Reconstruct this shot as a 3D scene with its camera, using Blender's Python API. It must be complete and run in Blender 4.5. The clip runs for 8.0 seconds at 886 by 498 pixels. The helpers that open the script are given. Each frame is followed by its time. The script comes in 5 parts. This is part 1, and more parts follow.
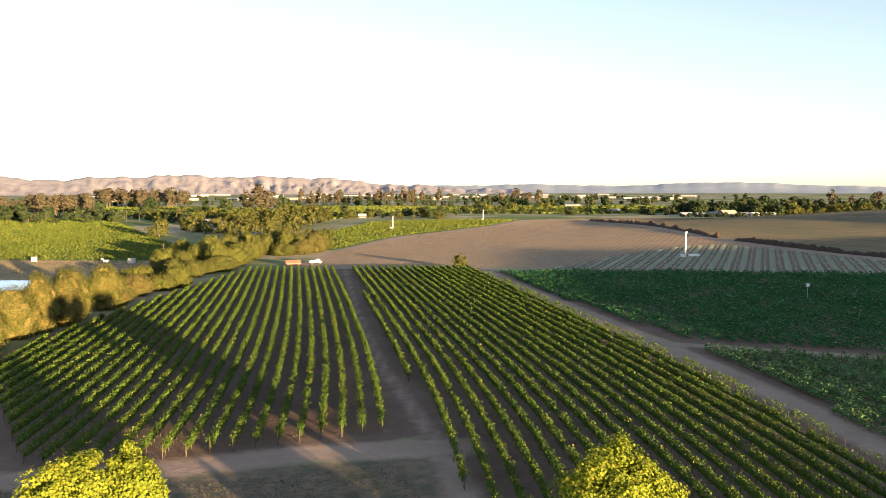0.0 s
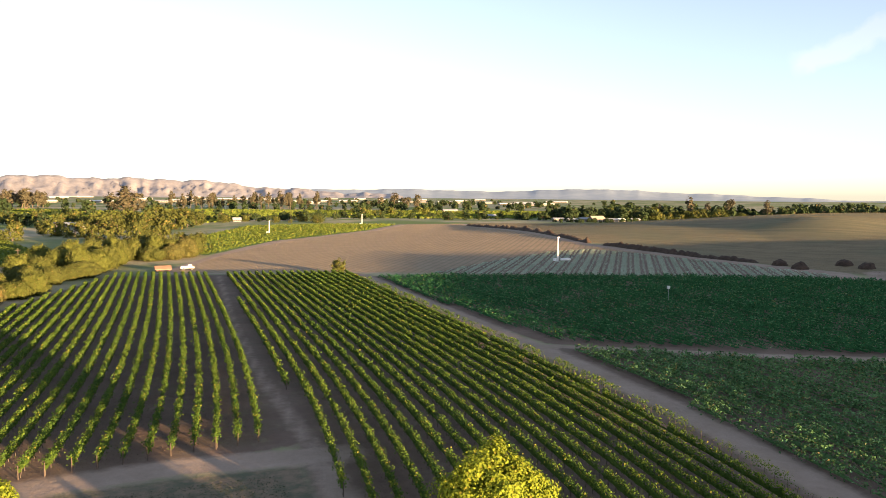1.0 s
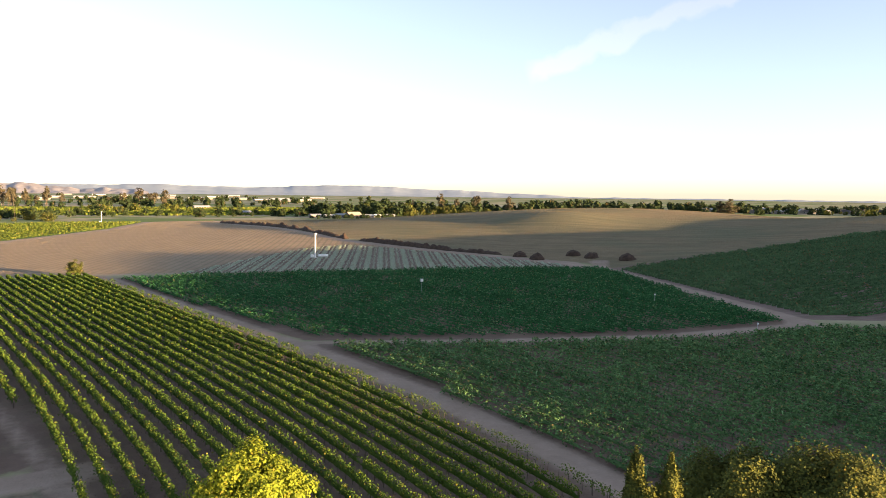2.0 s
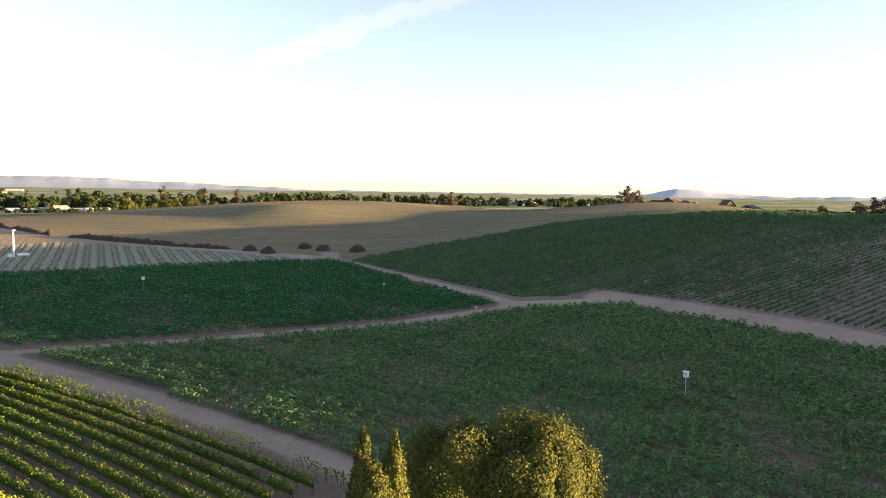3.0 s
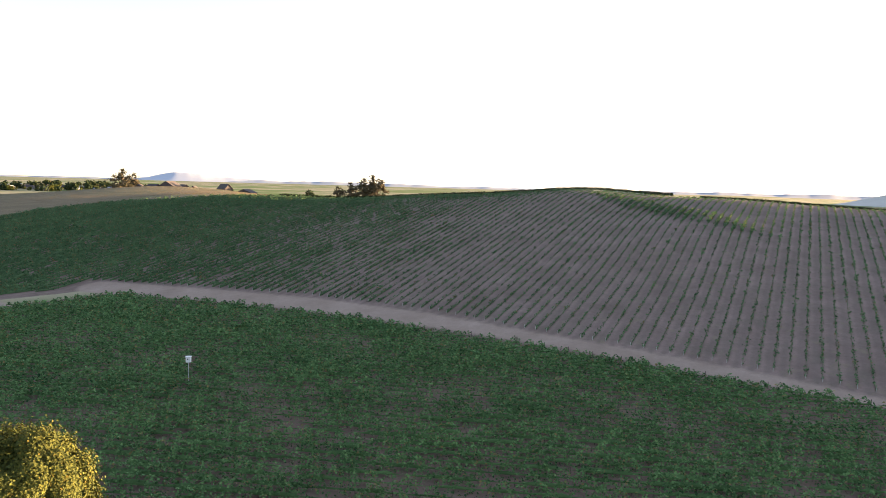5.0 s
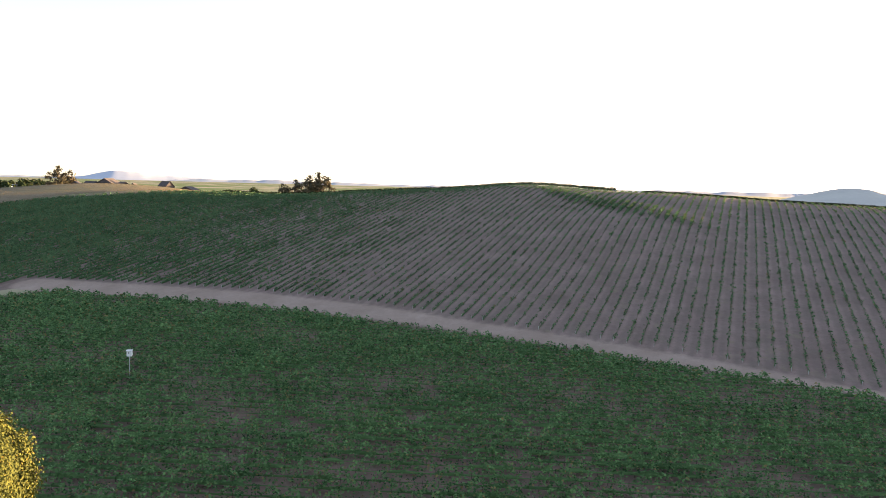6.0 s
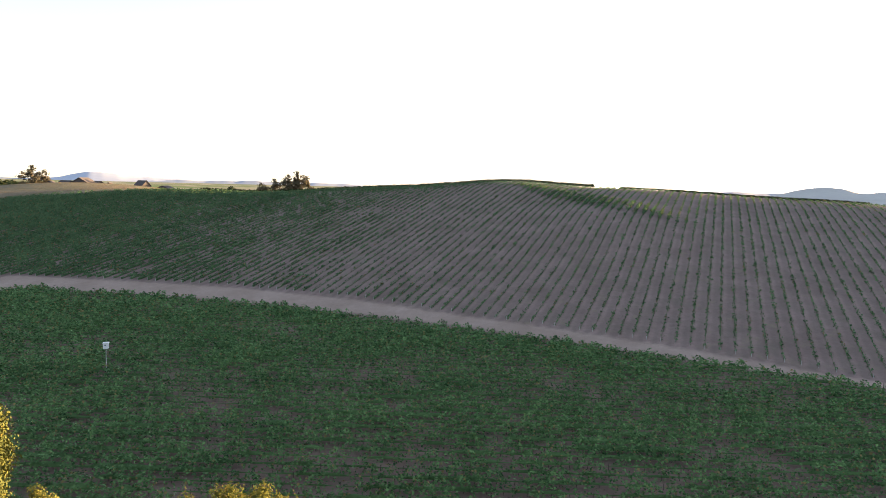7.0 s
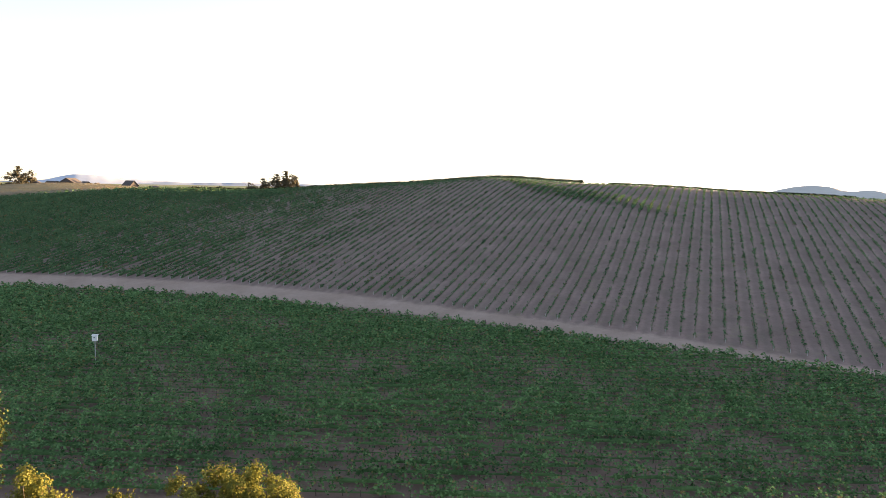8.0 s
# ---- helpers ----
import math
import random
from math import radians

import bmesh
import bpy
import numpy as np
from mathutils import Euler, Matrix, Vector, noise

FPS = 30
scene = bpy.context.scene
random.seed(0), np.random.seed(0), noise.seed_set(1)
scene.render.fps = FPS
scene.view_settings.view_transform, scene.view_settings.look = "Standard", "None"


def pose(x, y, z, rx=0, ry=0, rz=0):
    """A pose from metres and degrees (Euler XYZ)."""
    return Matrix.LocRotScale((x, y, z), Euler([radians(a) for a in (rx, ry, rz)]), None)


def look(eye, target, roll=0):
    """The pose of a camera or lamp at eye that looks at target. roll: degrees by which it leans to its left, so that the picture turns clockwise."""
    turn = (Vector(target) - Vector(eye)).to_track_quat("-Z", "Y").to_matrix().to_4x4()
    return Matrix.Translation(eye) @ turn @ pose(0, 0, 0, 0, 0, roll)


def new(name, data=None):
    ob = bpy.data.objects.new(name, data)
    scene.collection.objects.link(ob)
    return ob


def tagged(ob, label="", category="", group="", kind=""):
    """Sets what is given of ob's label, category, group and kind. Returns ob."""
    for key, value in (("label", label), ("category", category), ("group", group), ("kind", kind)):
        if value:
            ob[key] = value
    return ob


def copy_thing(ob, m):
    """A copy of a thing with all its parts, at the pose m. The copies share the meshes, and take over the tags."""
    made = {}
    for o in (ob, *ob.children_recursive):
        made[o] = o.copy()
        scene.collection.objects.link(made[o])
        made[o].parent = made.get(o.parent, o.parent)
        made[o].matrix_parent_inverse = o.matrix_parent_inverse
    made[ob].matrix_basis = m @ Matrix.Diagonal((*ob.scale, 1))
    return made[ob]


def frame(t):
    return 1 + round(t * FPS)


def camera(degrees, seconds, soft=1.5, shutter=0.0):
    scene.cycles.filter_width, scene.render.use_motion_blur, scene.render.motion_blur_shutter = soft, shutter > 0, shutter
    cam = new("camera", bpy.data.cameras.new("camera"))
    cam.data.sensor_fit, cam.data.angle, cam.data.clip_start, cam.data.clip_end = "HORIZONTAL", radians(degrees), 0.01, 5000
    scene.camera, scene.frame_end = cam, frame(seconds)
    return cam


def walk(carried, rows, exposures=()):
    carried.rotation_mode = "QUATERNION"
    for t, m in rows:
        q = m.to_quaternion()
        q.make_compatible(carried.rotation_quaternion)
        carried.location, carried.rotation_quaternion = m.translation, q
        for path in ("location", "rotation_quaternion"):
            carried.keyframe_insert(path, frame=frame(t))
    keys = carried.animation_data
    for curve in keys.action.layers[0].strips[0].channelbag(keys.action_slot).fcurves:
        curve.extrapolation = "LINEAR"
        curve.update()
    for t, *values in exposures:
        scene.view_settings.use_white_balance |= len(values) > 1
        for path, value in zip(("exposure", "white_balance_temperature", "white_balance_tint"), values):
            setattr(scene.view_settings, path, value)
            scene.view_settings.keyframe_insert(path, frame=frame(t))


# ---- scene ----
SUN_AZ, SUN_EL = 144.0, 3.6          # degrees clockwise from +y, degrees above the horizon

# ---- camera ----
cam = camera(59.86, 8.0, soft=0.5)
walk(cam, [
    (0.0, pose(0.00, 0.00, 28.00, 85.48, 0.10, 0.00)),
    (0.5, pose(-0.02, -0.17, 28.05, 85.84, -0.32, -2.63)),
    (1.0, pose(-0.05, -0.38, 28.18, 85.84, -0.51, -8.98)),
    (1.5, pose(-0.04, -0.66, 28.32, 85.77, -0.68, -17.50)),
    (2.8, pose(-0.26, -1.78, 28.29, 85.57, -0.86, -42.68)),
    (3.0, pose(-0.34, -1.91, 28.34, 85.49, -0.97, -46.68)),
    (3.5, pose(-0.62, -2.21, 28.51, 85.30, -1.12, -57.10)),
    (4.0, pose(-0.95, -2.50, 28.67, 85.25, -1.35, -67.43)),
    (4.5, pose(-1.30, -2.84, 28.82, 85.18, -1.54, -77.05)),
    (5.0, pose(-1.53, -3.07, 28.89, 85.09, -1.61, -82.64)),
    (6.3, pose(-1.97, -3.23, 27.13, 85.15, -1.51, -87.09)),
    (6.5, pose(-2.01, -3.24, 26.84, 85.19, -1.50, -87.44)),
    (7.0, pose(-2.02, -3.22, 26.18, 85.19, -1.41, -88.14)),
    (7.5, pose(-2.06, -3.17, 25.46, 85.19, -1.25, -88.65)),
    (8.0, pose(-2.12, -3.14, 24.68, 85.26, -1.09, -88.94)),
], [(0.0, 2.38, 6800, 19), (1.5, 2.48, 6850, 20), (3.5, 2.78, 6800, 22), (4.5, 3.0, 6850, 23), (8.0, 2.93, 6850, 23)])

# ---- sky and sun ----
world = bpy.data.worlds.new("evening_sky")
scene.world = world
world.use_nodes = True
wn = world.node_tree.nodes
sky = wn.new("ShaderNodeTexSky")
sky.sky_type, sky.sun_disc = "NISHITA", False
sky.sun_elevation, sky.sun_rotation = radians(SUN_EL), radians(SUN_AZ)
sky.air_density, sky.dust_density, sky.ozone_density = 0.6, 0.3, 2.0
wn["Background"].inputs["Strength"].default_value = 0.10
haze = wn.new("ShaderNodeHueSaturation")
haze.inputs["Saturation"].default_value, haze.inputs["Hue"].default_value = 0.62, 0.488
world.node_tree.links.new(sky.outputs["Color"], haze.inputs["Color"])


def cirrus(az0, el0, az1, el1, wide):
    """A thin streak of high cloud between two directions, whiter than the sky round it."""
    def way(az, el):
        az, el = radians(az), radians(el)
        return Vector((math.sin(az) * math.cos(el), math.cos(az) * math.cos(el), math.sin(el)))

    a, b = way(az0, el0), way(az1, el1)
    links = world.node_tree.links
    at = wn.new("ShaderNodeTexCoord").outputs["Generated"]

    def calc(op, p, q=0.0, vector=False):
        node = wn.new("ShaderNodeVectorMath" if vector else "ShaderNodeMath")
        node.operation = op
        for socket, v in zip(node.inputs, (p, q)):
            if isinstance(v, bpy.types.NodeSocket):
                links.new(v, socket)
            else:
                socket.default_value = v
        return node.outputs["Value"]

    wisp = wn.new("ShaderNodeTexNoise")
    wisp.inputs["Scale"].default_value, wisp.inputs["Detail"].default_value = 22.0, 6.0
    links.new(at, wisp.inputs["Vector"])
    ragged = calc("MULTIPLY", calc("SUBTRACT", wisp.outputs["Fac"], 0.5), wide * 3)
    off = calc("ABSOLUTE", calc("ADD", calc("DOT_PRODUCT", at, a.cross(b).normalized(), True), ragged))
    across = calc("MAXIMUM", calc("SUBTRACT", 1.0, calc("DIVIDE", off, wide)), 0.0)
    run = calc("SUBTRACT", calc("DOT_PRODUCT", at, (a + b).normalized(), True), math.cos(a.angle(b) * 0.75))
    fac = calc("MINIMUM", calc("MULTIPLY", across, calc("MINIMUM", calc("MAXIMUM", calc("MULTIPLY", run, 300.0), 0.0), 1.0)), 0.5)
    white = wn.new("ShaderNodeHueSaturation")
    white.inputs["Saturation"].default_value, white.inputs["Value"].default_value = 0.6, 1.05
    links.new(haze.outputs["Color"], white.inputs["Color"])
    both = wn.new("ShaderNodeMix")
    both.data_type = "RGBA"
    links.new(fac, both.inputs[0])
    links.new(haze.outputs["Color"], both.inputs[6])
    links.new(white.outputs["Color"], both.inputs[7])
    return both.outputs[2]


world.node_tree.links.new(cirrus(35.5, 9.5, 46.5, 13.5, 0.016), wn["Background"].inputs["Color"])

sun_data = bpy.data.lights.new("sun", "SUN")
sun_data.energy, sun_data.angle, sun_data.color = 4.9, radians(0.5), (1.0, 0.71, 0.36)
sun = new("sun", sun_data)
s_az, s_el = radians(SUN_AZ), radians(SUN_EL)
to_sun = Vector((math.sin(s_az) * math.cos(s_el), math.cos(s_az) * math.cos(s_el), math.sin(s_el)))
sun.matrix_world = look(to_sun * 400 + Vector((0, 0, 60)), (0, 0, 60))

rng = np.random.default_rng(7)


# ---- the lie of the land ----
RIDGE_AT, RIDGE_DIR, RIDGE_OUT = (275.0, -80.0), (0.25, 0.968), (0.968, -0.25)
# the rise at u -132 to -123 is unseen, added to shade vine rows
CREST_U = [-400, -220, -150, -138, -132, -123, -116, -80, -50, -28, 7, 35, 65, 95, 130, 165, 210, 255, 300, 345, 400, 470, 560]
CREST_Z = [10, 11, 14, 18, 25.0, 25.0, 19.0, 21.6, 23.4, 24.0, 26.0, 26.4, 28.2, 25.1, 23.1, 20.4, 20.4, 18.3, 12.0, 11.0, 7.0, 3.0, 0.0]
FOOT_U = [-100, 2, 38, 93, 153, 274]
FOOT_W = [168, 165, 159, 147, 147, 160]
MOUNDS = [(379.5, 468.3, 17.0, 213.0, 150.3), (472.0, 218.8, 14.1, 96.0, 95.4), (276.1, 390.4, 4.6, 40.0, 40.0), (211.5, -45.7, 2.8, 34.4, 30.8)]


def ease(f):
    f = np.clip(f, 0, 1)
    return f * f * (3 - 2 * f)


def ridge_uw(x, y):
    dx, dy = x - RIDGE_AT[0], y - RIDGE_AT[1]
    return dx * RIDGE_DIR[0] + dy * RIDGE_DIR[1], dx * RIDGE_OUT[0] + dy * RIDGE_OUT[1]


def height(x, y):
    """Height of the ground above the vineyard's floor."""
    x, y = np.asarray(x, float), np.asarray(y, float)
    u, w = ridge_uw(x, y)
    crest = sum(np.interp(u + k, CREST_U, CREST_Z) for k in (-10, -5, 0, 5, 10)) / 5
    foot = np.interp(u, FOOT_U, FOOT_W)
    f = np.clip((w + foot) / foot, 0, 1)
    up = np.where(f < 0.8, 1.11 * f, 0.999 - 2.775 * (1 - f) ** 2)
    down = 1 - 0.55 * ease(w / 170) - 0.25 * ease((w - 150) / 500)
    z = crest * np.where(w < 0, up, down)
    for mx, my, h, sx, sy in MOUNDS:
        z = z + h * np.exp(-((x - mx) / sx) ** 2 - ((y - my) / sy) ** 2)
    far = np.hypot(x, y)
    return z + 0.25 * np.sin(x / 37 + 1) * np.sin(y / 41) * ease(far / 200)


# ---- plan: lines and fields ----
BEND_Y = [-120, 54, 74, 90, 121, 176, 250, 300]
BEND_X = [0, -1.0, -2.0, -3.8, -8.2, -18.0, -32.3, -42.5]     # how the vine rows bend with the lane


def bend(y):
    return sum(np.interp(np.asarray(y, float) + k, BEND_Y, BEND_X) for k in (-16, -8, 0, 8, 16)) / 5


LANE = [(48.8, -140), (48.6, 54), (46.6, 90), (41.8, 121), (31.4, 176), (16.7, 248), (13.0, 262)]
CROSS = [(41, 136.5), (74, 124), (108, 114.5), (147, 112)]
HILL_ROAD = [(88, -90), (103, -62), (109.5, -52.5), (117.8, -38.2), (127.4, -21.8), (138, -2.4), (150.6, 20.5), (163.2, 47.2), (170, 75.5), (176, 106)]
NORTH_ROAD = [(145, 110), (152, 118), (168, 172), (184, 229), (196, 246)]
HEADLAND = [(-48, 70.5), (-30, 74.5), (-14, 79.5), (2, 81.5)]
TRACK = [(4.0, 50), (1.5, 70), (-1.0, 84), (-9.5, 119), (-20, 176), (-33.5, 262)]
BERM_PATH = [(126, 690), (121, 586), (125, 490), (128, 430), (132, 375), (145, 335), (163, 290), (180, 247), (176, 231), (150, 238)]
TOP_PATH = [(-54, 272), (-30, 268.5), (14, 268), (60, 259), (120, 247), (184, 231)]
ARC = [(-52, 285), (-44, 352), (-23, 441), (37, 547), (70, 668), (128, 694)]

FIELD_L = [(-72, 120), (-72.5, 140), (-71, 180), (-66, 262), (-34.6, 263), (-21.6, 178), (-11.4, 121), (-5.2, 87), (-15, 83), (-22, 80), (-30, 77.5), (-42, 75), (-58, 98)]
FIELD_R = [(-31, 263), (11, 263), (28.3, 177), (38.2, 122), (42.4, 91), (43.9, 53), (4.5, 53), (3.2, 56), (1.5, 74), (0, 87), (-7.6, 121), (-17.5, 178)]
FIELD_A = [(17.5, 254), (35, 176), (44.5, 140.5), (76, 128), (110, 118.5), (146, 117), (181, 226), (120, 242), (60, 253)]
FIELD_B = [(43.5, 132), (48.2, 98), (50.6, 62), (54, 40), (56, 0), (52, -80), (84, -92), (99.5, -62), (106, -51.5), (114.3, -37.8), (123.5, -21.5), (134, -2.4), (145, 20), (157.5, 46), (165, 74), (169.5, 98), (146, 107.5), (107, 110), (74, 120)]
FIELD_C = [(186, 220.7), (202, 219.3), (222, 218.1), (250, 213.2), (303, 210), (307.5, 177), (311, 150), (326, 115), (299, 10), (277, -80), (255, -165), (92, -98), (92, -88), (106.5, -63), (113, -53.6), (121.2, -39), (131, -22.2), (142, -2.4), (156.8, 21.3), (169.5, 49), (175.8, 77.5), (181.7, 110), (160, 121), (173, 172)]
BROWN = [(-54, 274), (-44, 352), (-23, 441), (37, 547), (70, 668), (126, 690), (121, 586), (125, 490), (128, 430), (132, 375), (145, 335), (163, 290), (180, 247), (176, 234), (60, 261), (14, 270)]
STRIPS = [(36, 262), (74, 312), (106, 345), (126, 352), (140, 330), (160, 288), (176, 247), (172, 236), (60, 260)]
GOLD = [(132, 700), (127, 586), (131, 490), (134, 430), (138, 375), (150, 335), (168, 290), (188, 240), (184, 226), (186, 219.5), (202, 218), (222, 217), (250, 212), (302, 209), (306.5, 176), (310, 149), (328, 113), (303, 10), (281, -80), (259, -165), (900, -300), (900, 620), (560, 660), (330, 690)]
GREEN_1 = [(-50, 345), (-27, 441), (33, 550), (66, 672), (20, 690), (-60, 640), (-75, 470), (-66, 380)]
GREEN_2 = [(-420, 305), (-100, 300), (-110, 340), (-180, 470), (-270, 640), (-330, 800), (-700, 820), (-700, 320)]
BANK = [(-420, 232), (-150, 225), (-100, 222), (-88, 262), (-88, 300), (-420, 305)]
POND = [(-240, 205), (-118, 211), (-108, 226), (-110, 239), (-240, 241)]


def inside(poly, x, y):
    """Signed distance to a polygon's edge, positive inside."""
    x, y = np.asarray(x, float), np.asarray(y, float)
    best, odd = np.full(x.shape, 1e9), np.zeros(x.shape, bool)
    for (ax, ay), (bx, by) in zip(poly, poly[1:] + poly[:1]):
        f = np.clip(((x - ax) * (bx - ax) + (y - ay) * (by - ay)) / ((bx - ax) ** 2 + (by - ay) ** 2), 0, 1)
        best = np.minimum(best, np.hypot(x - ax - f * (bx - ax), y - ay - f * (by - ay)))
        cross = (ay > y) != (by > y)
        odd ^= cross & (x < (bx - ax) * (y - ay) / (by - ay + 1e-12) + ax)
    return np.where(odd, best, -best)


def along(line, x, y, half):
    """Signed distance to the edge of a strip along a line, positive on it; half: its half widths at the line's points."""
    best = np.full(np.asarray(x, float).shape, -1e9)
    for ((ax, ay), (bx, by)), (ha, hb) in zip(zip(line, line[1:]), zip(half, half[1:])):
        f = np.clip(((x - ax) * (bx - ax) + (y - ay) * (by - ay)) / ((bx - ax) ** 2 + (by - ay) ** 2), 0, 1)
        best = np.maximum(best, ha + f * (hb - ha) - np.hypot(x - ax - f * (bx - ax), y - ay - f * (by - ay)))
    return best


# ---- node materials ----
class Nodes:
    def __init__(self, name):
        self.mat = bpy.data.materials.new(name)
        self.mat.use_nodes = True
        self.tree = self.mat.node_tree
        self.bsdf = self.tree.nodes["Principled BSDF"]
        self.out = self.tree.nodes["Material Output"]

    def add(self, kind, **inputs):
        node = self.tree.nodes.new(kind)
        for key, value in inputs.items():
            self.put(node, key.replace("_", " "), value)
        return node

    def put(self, node, key, value):
        socket = node.inputs[int(key[1:])] if key[0] == "#" else node.inputs[key]
        if isinstance(value, bpy.types.NodeSocket):
            self.tree.links.new(value, socket)
        else:
            socket.default_value = value

    def math(self, op, a, b=0.0, clamp=False):
        node = self.tree.nodes.new("ShaderNodeMath")
        node.operation, node.use_clamp = op, clamp
        self.put(node, "#0", a)
        self.put(node, "#1", b)
        return node.outputs[0]

    def where(self):
        return self.add("ShaderNodeNewGeometry").outputs["Position"]

    def noise(self, scale, detail=4.0, rough=0.6, vector=None):
        node = self.add("ShaderNodeTexNoise", Scale=scale, Detail=detail, Roughness=rough)
        self.put(node, "Vector", vector if vector is not None else self.where())
        return node.outputs["Fac"]

    def span(self, value, a, b, lo=0.0, hi=1.0):
        node = self.add("ShaderNodeMapRange", Value=value)
        for key, v in (("From Min", a), ("From Max", b), ("To Min", lo), ("To Max", hi)):
            self.put(node, key, v)
        node.clamp = True
        return node.outputs["Result"]

    def mix(self, fac, a, b, how="MIX"):
        node = self.tree.nodes.new("ShaderNodeMix")
        node.data_type, node.blend_type = "RGBA", how
        for key, v in ((0, fac), (6, a), (7, b)):
            self.put(node, "#%d" % key, v if isinstance(v, (bpy.types.NodeSocket, float, int)) else (*v, 1.0))
        return node.outputs[2]

    def bump(self, value, strength, distance):
        node = self.add("ShaderNodeBump", Height=value, Strength=strength, Distance=distance)
        self.put(self.bsdf, "Normal", node.outputs[0])

    def finish(self, colour, rough=0.8, metal=0.0, spec=0.3):
        for key, v in (("Base Color", colour if isinstance(colour, bpy.types.NodeSocket) else (*colour, 1.0)), ("Roughness", rough), ("Metallic", metal), ("Specular IOR Level", spec)):
            self.put(self.bsdf, key, v)
        return self.mat


def mottled(name, low, high, scale, rough=0.85, metal=0.0, bump=0.0, spec=0.3):
    """A surface between two colours, broken up at two scales."""
    n = Nodes(name)
    fac = n.math("ADD", n.math("MULTIPLY", n.noise(scale), 0.6), n.math("MULTIPLY", n.noise(scale * 7), 0.4))
    fac = n.span(fac, 0.35, 0.65)
    if bump:
        n.bump(fac, 0.6, bump)
    return n.finish(n.mix(fac, low, high), rough, metal, spec)


def leafy(name, dark, light, dry, sheer=0.35, dry_share=0.06, patch=0.15):
    """Leaves: each one its own green, some dry, with light that shines through."""
    n = Nodes(name)
    each = n.add("ShaderNodeNewGeometry").outputs["Random Per Island"]
    big = n.span(n.noise(patch, 3), 0.3, 0.7)
    own = n.add("ShaderNodeObjectInfo").outputs["Random"]
    big = n.math("ADD", n.math("MULTIPLY", big, 0.5), n.math("MULTIPLY", own, 0.5))
    fac = n.math("ADD", n.math("MULTIPLY", each, 0.6), n.math("MULTIPLY", big, 0.4))
    colour = n.mix(fac, dark, light)
    other = n.span(n.math("FRACT", n.math("MULTIPLY", each, 17.3)), 1 - dry_share, 1 - dry_share + 0.01)
    colour = n.mix(other, colour, dry)
    n.finish(colour, 0.8, 0.0, 0.08)
    trans = n.add("ShaderNodeBsdfTranslucent", Color=colour)
    both = n.add("ShaderNodeMixShader", Fac=sheer)
    n.put(both, "#1", n.bsdf.outputs[0])
    n.put(both, "#2", trans.outputs[0])
    n.tree.links.new(both.outputs[0], n.out.inputs["Surface"])
    return n.mat


